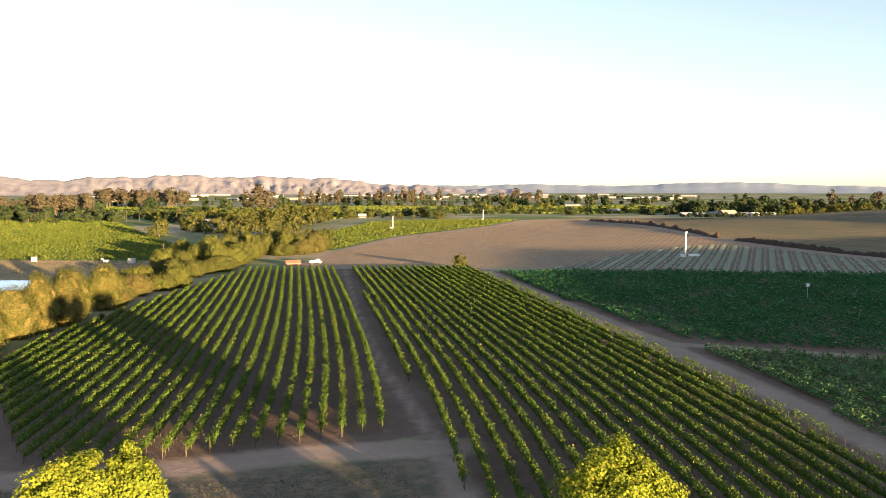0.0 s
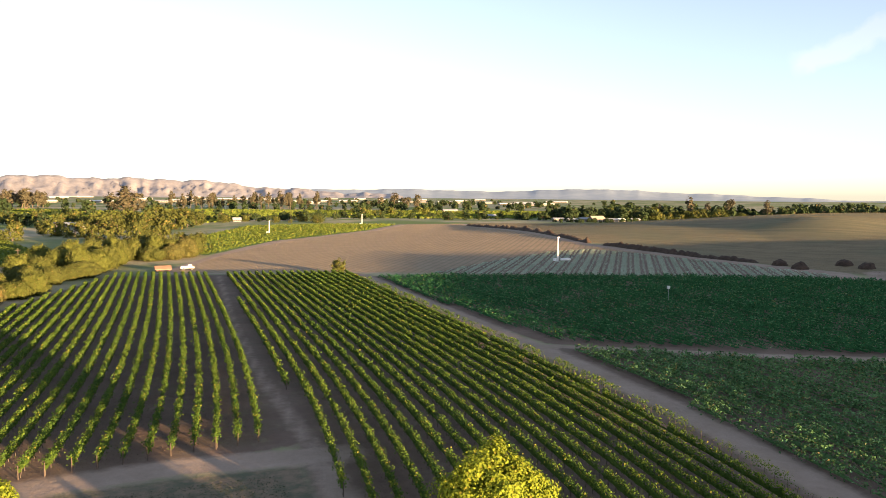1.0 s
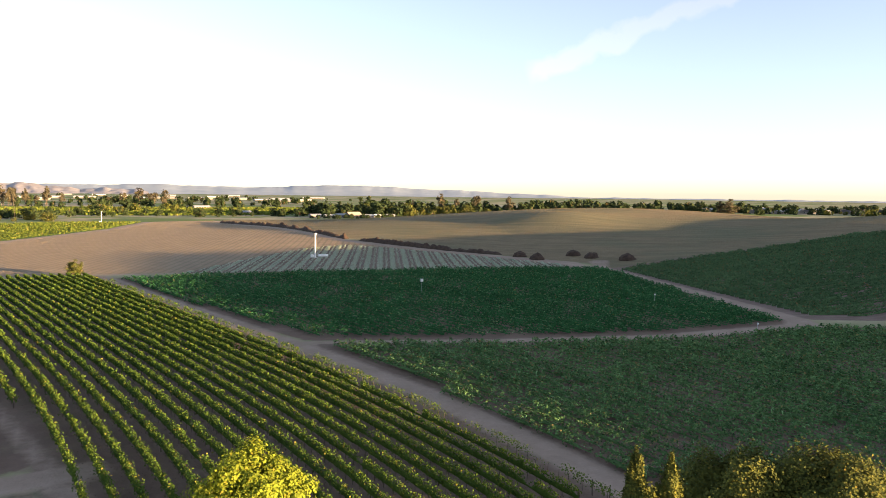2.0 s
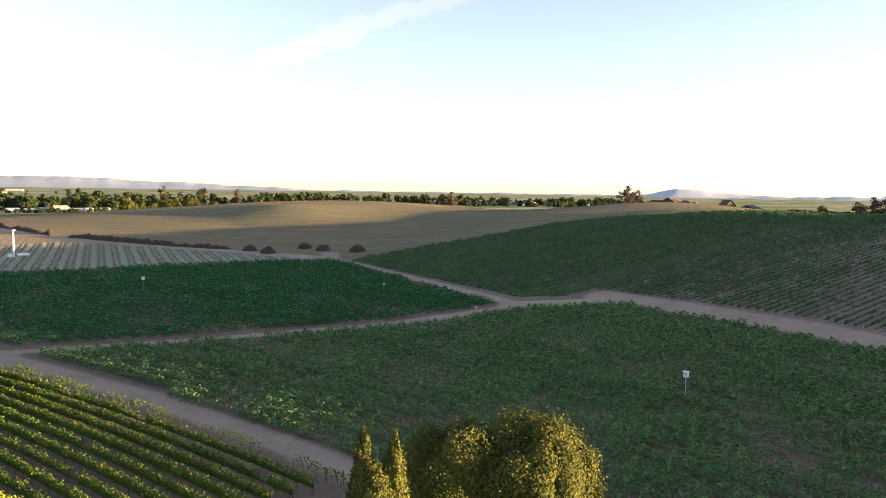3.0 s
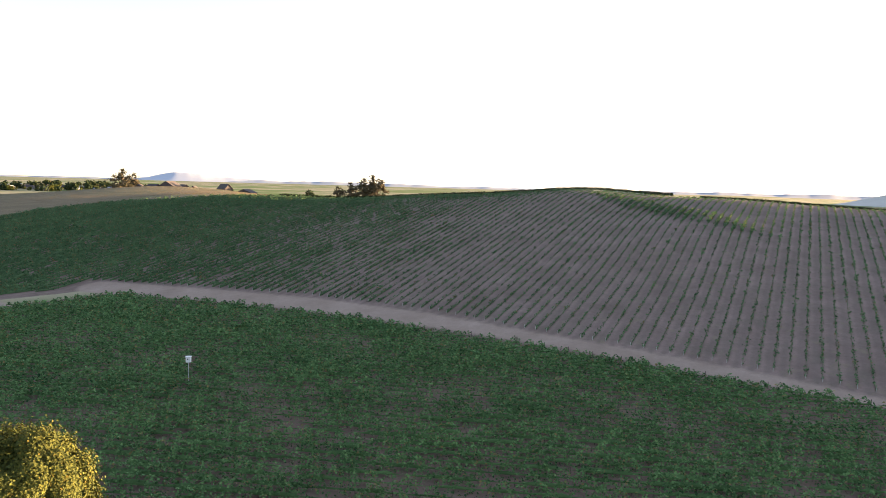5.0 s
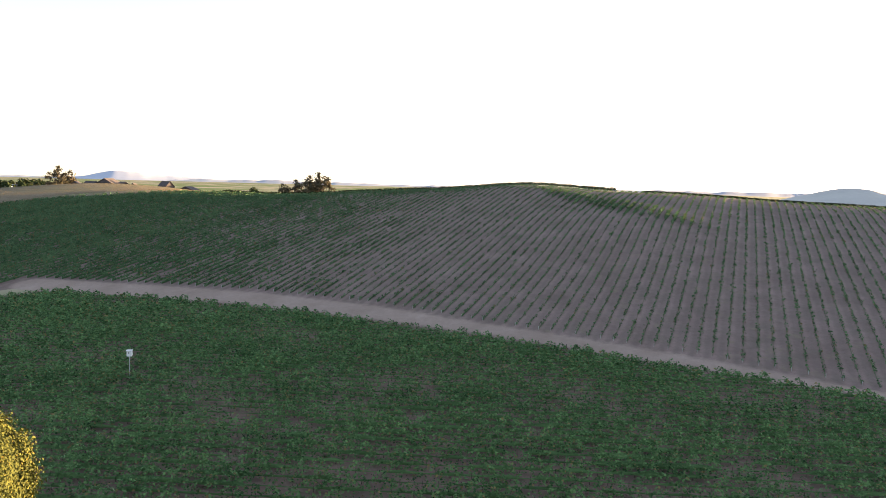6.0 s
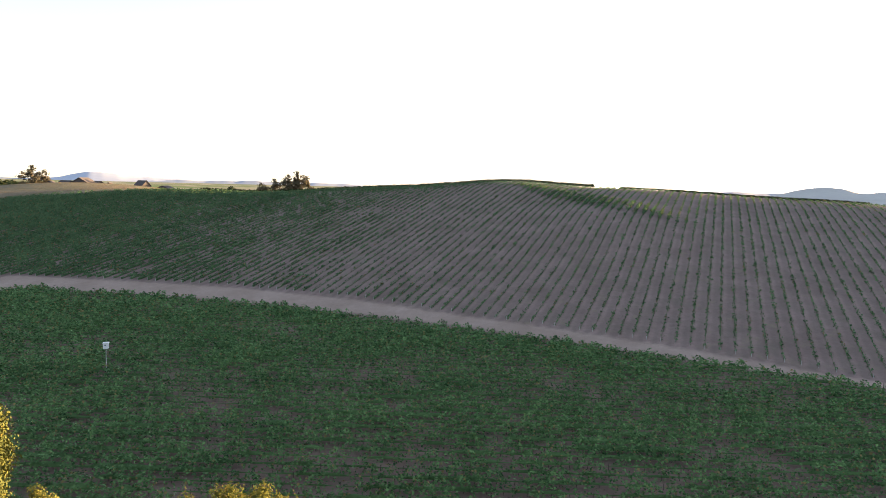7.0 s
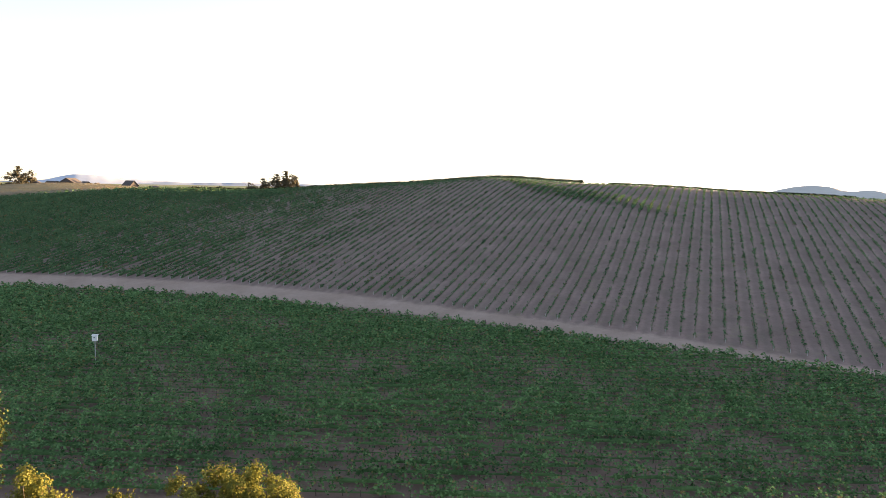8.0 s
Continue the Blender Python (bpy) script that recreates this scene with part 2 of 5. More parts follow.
def ground_material():
    n = Nodes("farmland")
    pos = n.where()
    grit, clod, mid, wide = n.noise(3.5, 5, 0.7), n.noise(0.9, 4), n.noise(0.12, 4), n.noise(0.012, 5)
    wobble = n.math("MULTIPLY", n.math("SUBTRACT", n.noise(0.6, 4), 0.5), 2.0)

    def zone(key, soft=0.5):
        attr = n.add("ShaderNodeAttribute")
        attr.attribute_name = key
        return n.span(n.math("ADD", attr.outputs["Fac"], wobble), -soft, soft)

    fine = n.span(n.math("ADD", n.math("MULTIPLY", grit, 0.5), n.math("MULTIPLY", clod, 0.5)), 0.35, 0.65)
    # far plain: pasture, stubble and crops in broad patches
    colour = n.mix(n.span(wide, 0.42, 0.58), (0.17, 0.21, 0.09), (0.42, 0.36, 0.24))
    colour = n.mix(n.span(n.noise(0.004, 3), 0.5, 0.56), colour, (0.14, 0.20, 0.06))
    # dry grass slopes
    dry = n.mix(n.span(mid, 0.3, 0.7), (0.17, 0.135, 0.085), (0.245, 0.195, 0.12))
    dry = n.mix(n.span(wide, 0.41, 0.55, 0.0, 0.85), dry, (0.135, 0.15, 0.092))
    dry = n.mix(n.math("MULTIPLY", fine, 0.25), dry, (0.15, 0.115, 0.07))
    parts = n.add("ShaderNodeSeparateXYZ", Vector=pos)
    px_, py_ = parts.outputs[0], parts.outputs[1]
    mown = n.add("ShaderNodeCombineXYZ", X=n.math("SUBTRACT", n.math("MULTIPLY", px_, 0.012), n.math("MULTIPLY", py_, 0.014)), Y=n.math("ADD", n.math("MULTIPLY", px_, 0.20), n.math("MULTIPLY", py_, 0.17)))
    dry = n.mix(n.span(n.noise(1.0, 4, 0.65, mown.outputs[0]), 0.42, 0.62, 0.0, 0.5), dry, (0.30, 0.235, 0.14))
    colour = n.mix(zone("gold", 3.0), colour, dry)
    # far vineyards, seen as rows of low green
    wave = n.add("ShaderNodeTexWave", Scale=0.14, Distortion=0.6, Detail=2.0)
    n.put(wave, "Vector", pos)
    crop = n.mix(n.span(n.math("ADD", n.math("MULTIPLY", wave.outputs["Fac"], 0.35), mid), 0.4, 0.9), (0.05, 0.11, 0.022), (0.13, 0.21, 0.045))
    crop = n.mix(n.math("MULTIPLY", fine, 0.4), crop, (0.07, 0.10, 0.03))
    colour = n.mix(zone("green", 1.0), colour, crop)
    # bare ploughed field with sown lines
    split = n.add("ShaderNodeSeparateXYZ", Vector=pos)
    across = n.math("SUBTRACT", n.math("MULTIPLY", split.outputs[0], 0.923), n.math("MULTIPLY", split.outputs[1], 0.384))
    lines = n.math("SINE", n.math("MULTIPLY", across, 2.1))
    bare = n.mix(n.span(mid, 0.3, 0.7), (0.30, 0.218, 0.152), (0.41, 0.305, 0.21))
    bare = n.mix(n.math("MULTIPLY", fine, 0.35), bare, (0.19, 0.14, 0.10))
    bare = n.mix(n.span(n.math("ADD", lines, n.math("MULTIPLY", clod, 1.5)), 0.9, 1.5, 0.0, 0.45), bare, (0.16, 0.16, 0.085))
    colour = n.mix(zone("brown"), colour, bare)
    colour = n.mix(zone("tilled", 1.0), colour, n.mix(n.span(mid, 0.3, 0.7), (0.165, 0.122, 0.098), (0.235, 0.175, 0.138)))
    bank = n.mix(n.span(mid, 0.35, 0.65), (0.46, 0.34, 0.19), (0.34, 0.26, 0.14))
    colour = n.mix(zone("bank", 1.5), colour, bank)
    # vineyard soil, greyish brown with dead weeds
    soil = n.mix(n.span(mid, 0.3, 0.7), (0.168, 0.116, 0.088), (0.25, 0.174, 0.133))
    soil = n.mix(zone("slope", 6.0), soil, n.mix(n.span(mid, 0.3, 0.7), (0.235, 0.166, 0.137), (0.335, 0.246, 0.207)))
    over = n.math("ADD", n.math("MULTIPLY", px_, 0.306), n.math("MULTIPLY", py_, 0.952))
    worked = n.math("SINE", n.math("ADD", n.math("MULTIPLY", over, 2 * math.pi / 2.3), n.math("MULTIPLY", mid, 1.2)))
    soil = n.mix(n.math("MULTIPLY", n.span(worked, -0.6, 0.9, 0.0, 0.42), zone("slope", 6.0)), soil, (0.16, 0.125, 0.105))
    soil = n.mix(n.math("MULTIPLY", fine, 0.65), soil, n.mix(0.5, soil, (0.09, 0.065, 0.055)))
    soil = n.mix(n.span(n.noise(0.2, 5, 0.7), 0.45, 0.7, 0.0, 0.35), soil, (0.13, 0.125, 0.085))
    soil = n.mix(n.span(n.noise(0.35, 4), 0.58, 0.7, 0.0, 0.5), soil, (0.24, 0.20, 0.13))
    colour = n.mix(zone("soil"), colour, soil)
    # yard with thin green weeds
    weeds = n.mix(n.span(n.noise(0.45, 5, 0.7), 0.42, 0.62), (0.24, 0.175, 0.125), (0.10, 0.115, 0.075))
    weeds = n.mix(n.math("MULTIPLY", fine, 0.5), weeds, (0.15, 0.13, 0.085))
    colour = n.mix(zone("yard", 1.0), colour, weeds)
    # driven dirt
    dirt = n.mix(n.span(mid, 0.3, 0.7), (0.32, 0.24, 0.185), (0.43, 0.33, 0.265))
    dirt = n.mix(n.math("MULTIPLY", fine, 0.4), dirt, (0.22, 0.17, 0.13))
    colour = n.mix(zone("road", 0.7), colour, dirt)
    n.bump(n.math("ADD", grit, n.math("MULTIPLY", clod, 2.0)), 0.7, n.math("ADD", 0.12, n.math("MULTIPLY", zone("gold", 3.0), 0.35)))
    return n.finish(colour, 0.95, 0.0, 0.1)


M_GROUND = ground_material()
M_VINE = leafy("vine_leaves", (0.016, 0.056, 0.014), (0.125, 0.185, 0.026), (0.24, 0.21, 0.04), 0.24, 0.04)
M_VINE_THICK = leafy("vine_leaves_thick", (0.008, 0.044, 0.018), (0.058, 0.215, 0.075), (0.20, 0.18, 0.06), 0.15, 0.02)
M_VINE_DARK = leafy("vine_leaves_dense", (0.009, 0.036, 0.016), (0.185, 0.345, 0.125), (0.24, 0.19, 0.08), 0.2, 0.06)
# young canes, coloured paler still to carry the vines' skylit highlights
M_CANE = leafy("young_vine_canes", (0.11, 0.27, 0.12), (0.27, 0.48, 0.21), (0.42, 0.34, 0.15), 0.3, 0.08)
M_VINE_HILL = leafy("vine_leaves_sparse", (0.024, 0.066, 0.032), (0.14, 0.24, 0.105), (0.20, 0.15, 0.07), 0.15, 0.06)
M_WILLOW = leafy("sunlit_leaves", (0.095, 0.14, 0.017), (0.30, 0.345, 0.035), (0.34, 0.30, 0.04), 0.3, 0.05)
M_OAK = leafy("oak_leaves", (0.03, 0.046, 0.018), (0.145, 0.15, 0.028), (0.19, 0.15, 0.03), 0.04, 0.04)
M_FAR_LEAF = leafy("far_leaves", (0.018, 0.034, 0.014), (0.05, 0.07, 0.028), (0.11, 0.085, 0.04), 0.1, 0.05, 0.03)
M_GUM = leafy("gum_leaves", (0.06, 0.055, 0.035), (0.13, 0.115, 0.07), (0.16, 0.12, 0.08), 0.2, 0.05, 0.03)
M_BARK = mottled("bark", (0.07, 0.05, 0.035), (0.17, 0.13, 0.095), 1.5, 0.9, bump=0.03)
M_STEM = mottled("vine_wood", (0.055, 0.04, 0.03), (0.13, 0.10, 0.075), 4.0, 0.95)
M_POST = mottled("weathered_post", (0.05, 0.035, 0.028), (0.12, 0.09, 0.07), 5.0, 0.9)
M_STEEL = mottled("galvanised_steel", (0.42, 0.43, 0.44), (0.62, 0.63, 0.64), 2.0, 0.5, 0.6)
M_WHITE = mottled("white_paint", (0.62, 0.62, 0.60), (0.76, 0.76, 0.74), 1.2, 0.5)
M_DUNG = mottled("compost", (0.035, 0.024, 0.018), (0.095, 0.062, 0.046), 0.8, 1.0, bump=0.25)
M_ROOF = mottled("roof_tiles", (0.20, 0.13, 0.10), (0.34, 0.25, 0.19), 0.9, 0.85)
M_ROOF_GREY = mottled("roof_sheet", (0.22, 0.24, 0.27), (0.36, 0.38, 0.41), 0.6, 0.6)
M_WALL = mottled("house_wall", (0.17, 0.15, 0.13), (0.29, 0.26, 0.225), 0.7, 0.9)
M_DARK = mottled("dark_opening", (0.03, 0.032, 0.036), (0.07, 0.07, 0.08), 1.0, 0.25)
M_CONCRETE = mottled("concrete", (0.36, 0.35, 0.33), (0.52, 0.50, 0.47), 1.5, 0.9)


# ---- mesh builders ----
def mesh_of(name, verts, faces, mat, smooth=False):
    """A mesh from arrays: verts (n, 3), faces (m, k)."""
    verts, faces = np.asarray(verts, np.float32), np.asarray(faces, np.int32)
    me = bpy.data.meshes.new(name)
    k = faces.shape[1]
    me.vertices.add(len(verts))
    me.vertices.foreach_set("co", verts.ravel())
    me.loops.add(faces.size)
    me.loops.foreach_set("vertex_index", faces.ravel())
    me.polygons.add(len(faces))
    me.polygons.foreach_set("loop_start", np.arange(0, faces.size, k, dtype=np.int32))
    me.polygons.foreach_set("use_smooth", np.full(len(faces), smooth))
    me.update(calc_edges=True)
    me.materials.append(mat)
    return me


def thing(name, at, label, category, group="", kind=""):
    ob = new(name)
    ob.empty_display_size = 0.3
    ob.matrix_world = Matrix.Translation(at)
    return tagged(ob, label, category, group, kind)


def piece(name, me, parent, m=None, label=""):
    """A mesh as one part under a thing, in the thing's own axes."""
    ob = new(name, me)
    ob.parent = parent
    if m is not None:
        ob.matrix_basis = m
    return tagged(ob, label)


def part(name, bm, material, parent, label="", smooth=False):
    me = bpy.data.meshes.new(name)
    for f in bm.faces:
        f.smooth = smooth
    bm.to_mesh(me)
    bm.free()
    me.materials.append(material)
    return piece(name, me, parent, None, label)


def box(bm, x0, x1, y0, y1, z0, z1, bevel=0.0):
    made = bmesh.ops.create_cube(bm, size=1)["verts"]
    bmesh.ops.transform(bm, matrix=Matrix.Translation(((x0 + x1) / 2, (y0 + y1) / 2, (z0 + z1) / 2)) @ Matrix.Diagonal((x1 - x0, y1 - y0, z1 - z0, 1)), verts=made)
    if bevel:
        edges = list({e for v in made for e in v.link_edges})
        bmesh.ops.bevel(bm, geom=edges, offset=bevel, segments=1, affect="EDGES")


def rod(bm, a, b, r0, r1, sides=8):
    a, b = Vector(a), Vector(b)
    made = bmesh.ops.create_cone(bm, cap_ends=True, segments=sides, radius1=r0, radius2=r1, depth=(b - a).length)["verts"]
    turn = (b - a).to_track_quat("Z", "Y").to_matrix().to_4x4()
    bmesh.ops.transform(bm, matrix=Matrix.Translation((a + b) / 2) @ turn, verts=made)


def leaf_quads(centres, size, up=0.0, gen=rng, facing=None):
    """Bent leaf-like quads round the given centres, each turned at random; up: how far they lie flat; facing: the way each one tends to face."""
    n = len(centres)
    nor = gen.normal(size=(n, 3))
    if facing is None:
        nor[:, 2] = np.abs(nor[:, 2]) + up
    else:
        nor = nor * 0.5 + facing
        nor[:, 2] += up * 0.5
    nor /= np.linalg.norm(nor, axis=1)[:, None]
    side = np.cross(nor, gen.normal(size=(n, 3)))
    side /= np.linalg.norm(side, axis=1)[:, None] + 1e-9
    tip = np.cross(nor, side)
    s = (size * gen.uniform(0.6, 1.35, n))[:, None]
    q = np.stack([centres - tip * s * 0.55, centres + side * s * 0.45 + nor * s * 0.1, centres + tip * s * 0.6, centres - side * s * 0.45 + nor * s * 0.1], 1)
    return q.reshape(-1, 3), np.arange(4 * n).reshape(n, 4)


# ---- ground: one sheet to the horizon ----
def graded(inner_lo, inner_hi, step, outer):
    mid = np.arange(inner_lo, inner_hi + step / 2, step)
    grow, d, s = [], 0.0, step
    while d < outer:
        s *= 1.09
        d += s
        grow.append(d)
    grow = np.array(grow)
    return np.concatenate([(mid[0] - grow)[::-1], mid, mid[-1] + grow])


def build_ground():
    gx, gy = graded(-130, 300, 1.7, 4800), graded(-110, 300, 1.7, 4800)
    x, y = np.meshgrid(gx, gy)
    z = height(x, y) - 1.2 * ease((inside(POND, x, y) + 2) / 5)
    nx, ny = len(gx), len(gy)
    idx = np.arange(nx * ny).reshape(ny, nx)
    faces = np.stack([idx[:-1, :-1], idx[:-1, 1:], idx[1:, 1:], idx[1:, :-1]], -1).reshape(-1, 4)
    me = mesh_of("ground", np.stack([x, y, z], -1).reshape(-1, 3), faces, M_GROUND, True)
    road = np.full(x.shape, -1e3)
    for line, half in ((LANE, [2.4] * 7), (CROSS, [1.4, 1.6, 2.1, 3.0]), (HILL_ROAD, [1.8, 1.8, 2.1, 2.2, 2.4, 2.5, 3.4, 3.9, 4.2, 4.6]),
                       (NORTH_ROAD, [4.0, 3.0, 2.4, 2.4, 4.0]), (HEADLAND, [2.6] * 4), (TRACK, [1.9, 1.7, 0.8, 0.6, 0.5, 0.5]),
                       (BERM_PATH, [3.0, 2.5, 2.5, 2.5, 3.0, 3.5, 4.0, 6.0, 4.0, 1.5]), (TOP_PATH, [2.5, 1.5, 1.5, 0.8, 0.8, 2.5]), (ARC, [2.0, 2.5, 4.0, 5.0, 5.0, 4.0])):
        road = np.maximum(road, along(line, x, y, half))
    soil = np.full(x.shape, -1e3)
    for field in (FIELD_L, FIELD_R, FIELD_A, FIELD_B, FIELD_C):
        soil = np.maximum(soil, inside(field, x, y) + (6 if field is FIELD_C else 3))
    yard = inside([(-80, -60), (-78, 76), (-48, 69), (-2, 79), (4, 52), (44, 51), (54, 36), (55, -60)], x, y)
    green = np.maximum(inside(GREEN_1, x, y), inside(GREEN_2, x, y))
    for key, value in (("slope", inside(FIELD_C, x, y) + 6), ("road", road), ("soil", soil), ("yard", yard), ("gold", inside(GOLD, x, y)), ("brown", inside(BROWN, x, y)), ("tilled", inside(STRIPS, x, y)), ("green", green), ("bank", inside(BANK, x, y))):
        me.attributes.new(key, "FLOAT", "POINT").data.foreach_set("value", np.clip(value, -8, 8).astype(np.float32).ravel())
    tagged(new("ground", me), "rolling farmland of bare soil, dry grass and dirt tracks", "ground", kind="structure")


build_ground()


# ---- vine rows ----
def post_mesh(h, r, mat):
    bm = bmesh.new()
    rod(bm, (0, 0, -0.3), (0, 0, h), r, r * 0.85, 6)
    bmesh.ops.bevel(bm, geom=[e for e in bm.edges if all(v.co.z > h - 0.01 for v in e.verts)], offset=r * 0.3, segments=1, affect="EDGES")
    me = bpy.data.meshes.new("end_post")
    bm.to_mesh(me)
    bm.free()
    me.materials.append(mat)
    return me


POST = post_mesh(1.45, 0.06, M_POST)
POST_LOW = post_mesh(1.1, 0.05, M_POST)
STAKE = post_mesh(0.65, 0.035, M_CONCRETE)


def stretches(px, py, poly):
    """The runs of a line of points that lie inside a field, as index pairs."""
    ok = np.concatenate([[0], (inside(poly, px, py) > 0).astype(int), [0]])
    d = np.diff(ok)
    return [(a, b) for a, b in zip(np.where(d == 1)[0], np.where(d == -1)[0]) if b - a > 8]


def vigour_of(x, y):
    """How well the hillside's vines have grown: lush to the north, thin to the south, in patches."""
    u, w = ridge_uw(x, y)
    patch = np.sin(x / 11 + 1.3 * np.sin(y / 17)) * np.sin(y / 13 + np.sin(x / 19)) + 0.6 * np.sin(x / 4.3 + y / 6.1)
    low = np.clip(-(w + 90) / 60, 0, 1)
    v = np.interp(u + 18 * patch + 30 * low, [20, 80, 130, 185, 235], [0.17, 0.2, 0.5, 0.82, 1.0])
    strong = np.clip(1.5 - ((u - 28) / 28) ** 2 - ((w + 25 + 0.95 * (50 - u)) / 11) ** 2, 0, 1)      # a strip of well-grown vines below the crest
    return np.clip(np.maximum(v, 0.8 * strong), 0, 1)


def vine_growth(count, style):
    """How full each vine of a row is; a few are missing."""
    v = rng.uniform(0.65 if style == "hedge" else 0.3, 1.15, count)
    v[rng.random(count) < (0.03 if style == "hedge" else 0.06)] = 0.12
    return v


def core(px, py, style, step, vigour):
    """The dense inner body of a row: a lumpy ridge of foliage, narrower where vines are thin."""
    s = np.arange(len(px)) * step
    v = vigour[(s / 1.8).astype(int)]
    if style == "hedge":
        low, top, half = 0.64 + 0 * v, 0.74 + 0.46 * v, 0.03 + 0.14 * v
    elif style == "slope":
        v = v * vigour_of(px, py)
        low, top, half = 0.03 + 0 * v, 0.05 + 0.75 * v, 0.02 + 0.45 * v ** 2
    else:
        low, top, half = 0.30 + 0 * v, 0.31 + 0.38 * v, 0.005 + 0.30 * v ** 1.5
    top = top * rng.uniform(0.85, 1.1, len(s))
    half = half * rng.uniform(0.75, 1.25, len(s))
    half[[0, -1]] *= 0.2
    t = np.stack([np.gradient(px), np.gradient(py)], 1)
    t /= np.linalg.norm(t, axis=1)[:, None]
    rings = []
    for a, h in ((-0.8, 0.0), (-1.0, 0.45), (-0.45, 0.92), (0.45, 0.95), (1.0, 0.45), (0.8, 0.0)):
        o = half * a * rng.uniform(0.8, 1.2, len(s))
        x, y = px - t[:, 1] * o, py + t[:, 0] * o
        rings.append(np.stack([x, y, height(x, y) + low + (top - low) * h], 1))
    v = np.stack(rings, 1).reshape(-1, 3)
    i = np.arange(len(s) * 6).reshape(-1, 6)
    f = [np.stack([i[:-1, k], i[1:, k], i[1:, (k + 1) % 6], i[:-1, (k + 1) % 6]], -1) for k in range(5)]
    return v, np.concatenate(f)


def canopy(px, py, per_m, style, step, vigour=None):
    """Leaf centres and sizes along a row: hedge (trellised, narrow and high), bush (sprawling, low), slope (bushes of uneven growth)."""
    length = (len(px) - 1) * step
    n = max(12, int(length * per_m))
    s = np.sort(rng.uniform(0, len(px) - 1.001, n))
    # thin and full stretches, and vines that are missing
    vine = (s * step / 1.8).astype(int)
    if vigour is None:
        vigour = vine_growth(vine.max() + 2, style)
    i = s.astype(int)
    v = vigour[vine]
    if style == "slope":
        v = v * vigour_of(px[i], py[i])
    # the farther off, the fewer and larger leaves
    d = np.hypot(px[i], py[i])
    coarse = np.clip(d / 105, 0.8, 2.1)
    keep = rng.random(n) < v / coarse ** (0.95 if style == "slope" else 1.25)
    s, vine, i, v, coarse = s[keep], vine[keep], i[keep], v[keep], coarse[keep]
    n = len(s)
    f = s - i
    x, y = px[i] + f * (px[i + 1] - px[i]), py[i] + f * (py[i + 1] - py[i])
    tx, ty = px[i + 1] - px[i], py[i + 1] - py[i]
    t = np.hypot(tx, ty)
    tx, ty = tx / t, ty / t
    if style == "hedge":
        h = 0.58 + rng.beta(1.6, 1.0, n) * (0.66 + 0.48 * v)
        off = rng.normal(0, 0.20 + 0.06 * np.clip(h - 1.0, 0, 1), n)
    elif style == "bush":
        h = 0.45 + rng.beta(1.9, 1.2, n) * (0.75 + 0.6 * v)
        off = rng.normal(0, 0.42, n) * (0.4 + 0.6 * v) + rng.normal(0, 0.22, vine.max() + 2)[vine]
        edge = (2 * ((s * step / 1.8) % 1) - 1) ** 2
        h = 0.2 + (h - 0.2) * (1 - 0.7 * edge) - 0.35 * np.abs(off)
    else:
        mid = (vine + 0.5) * 1.8 - s * step
        pull = 0.25 - 0.25 * np.clip(v, 0, 1)
        x, y = x + tx * mid * pull, y + ty * mid * pull
        h = 0.06 + rng.beta(1.6, 1.5, n) * (0.30 + 1.05 * v)
        off = rng.normal(0, 0.12 + 0.28 * v, n)
    x, y = x - ty * off, y + tx * off
    facing = np.stack([-ty * np.sign(off), tx * np.sign(off), 0.5 + 0 * off], 1) * 0.5
    return np.stack([x, y, height(x, y) + h], 1), coarse ** 0.75, facing


def shoots(px, py, per_m, step, vigour):
    """Long canes that arch out over a row: narrow quads along it, lying on the canopy."""
    n = max(4, int((len(px) - 1) * step * per_m))
    i = rng.integers(0, len(px) - 1, n)
    i = i[rng.random(n) < vigour[(i * step / 1.8).astype(int)]]
    n = len(i)
    full = vigour[(i * step / 1.8).astype(int)]
    t = np.stack([px[i + 1] - px[i], py[i + 1] - py[i], np.zeros(n)], 1)
    t /= np.linalg.norm(t, axis=1)[:, None]
    side = np.stack([-t[:, 1], t[:, 0], np.zeros(n)], 1)
    off = rng.normal(0, 0.4, n)
    c = np.stack([px[i], py[i], np.zeros(n)], 1) + side * off[:, None]
    c[:, 2] = height(c[:, 0], c[:, 1]) + 0.55 + 0.75 * full - 0.3 * np.abs(off) + rng.normal(0, 0.12, n)
    along_ = t + side * rng.normal(0, 0.7, n)[:, None] + np.array([0, 0, 1]) * rng.normal(0, 0.2, n)[:, None]
    far = np.clip(np.hypot(c[:, 0], c[:, 1]) / 100, 0.8, 1.8)
    half = (rng.uniform(0.12, 0.32, n) * far ** 0.5)[:, None]
    wide = side * (rng.uniform(0.08, 0.13, n) * far)[:, None] + np.array([0, 0, 0.04])
    q = np.stack([c - along_ * half - np.array([0, 0, 0.12]), c + wide, c + along_ * half - np.array([0, 0, 0.10]), c - wide], 1)
    return q.reshape(-1, 3)


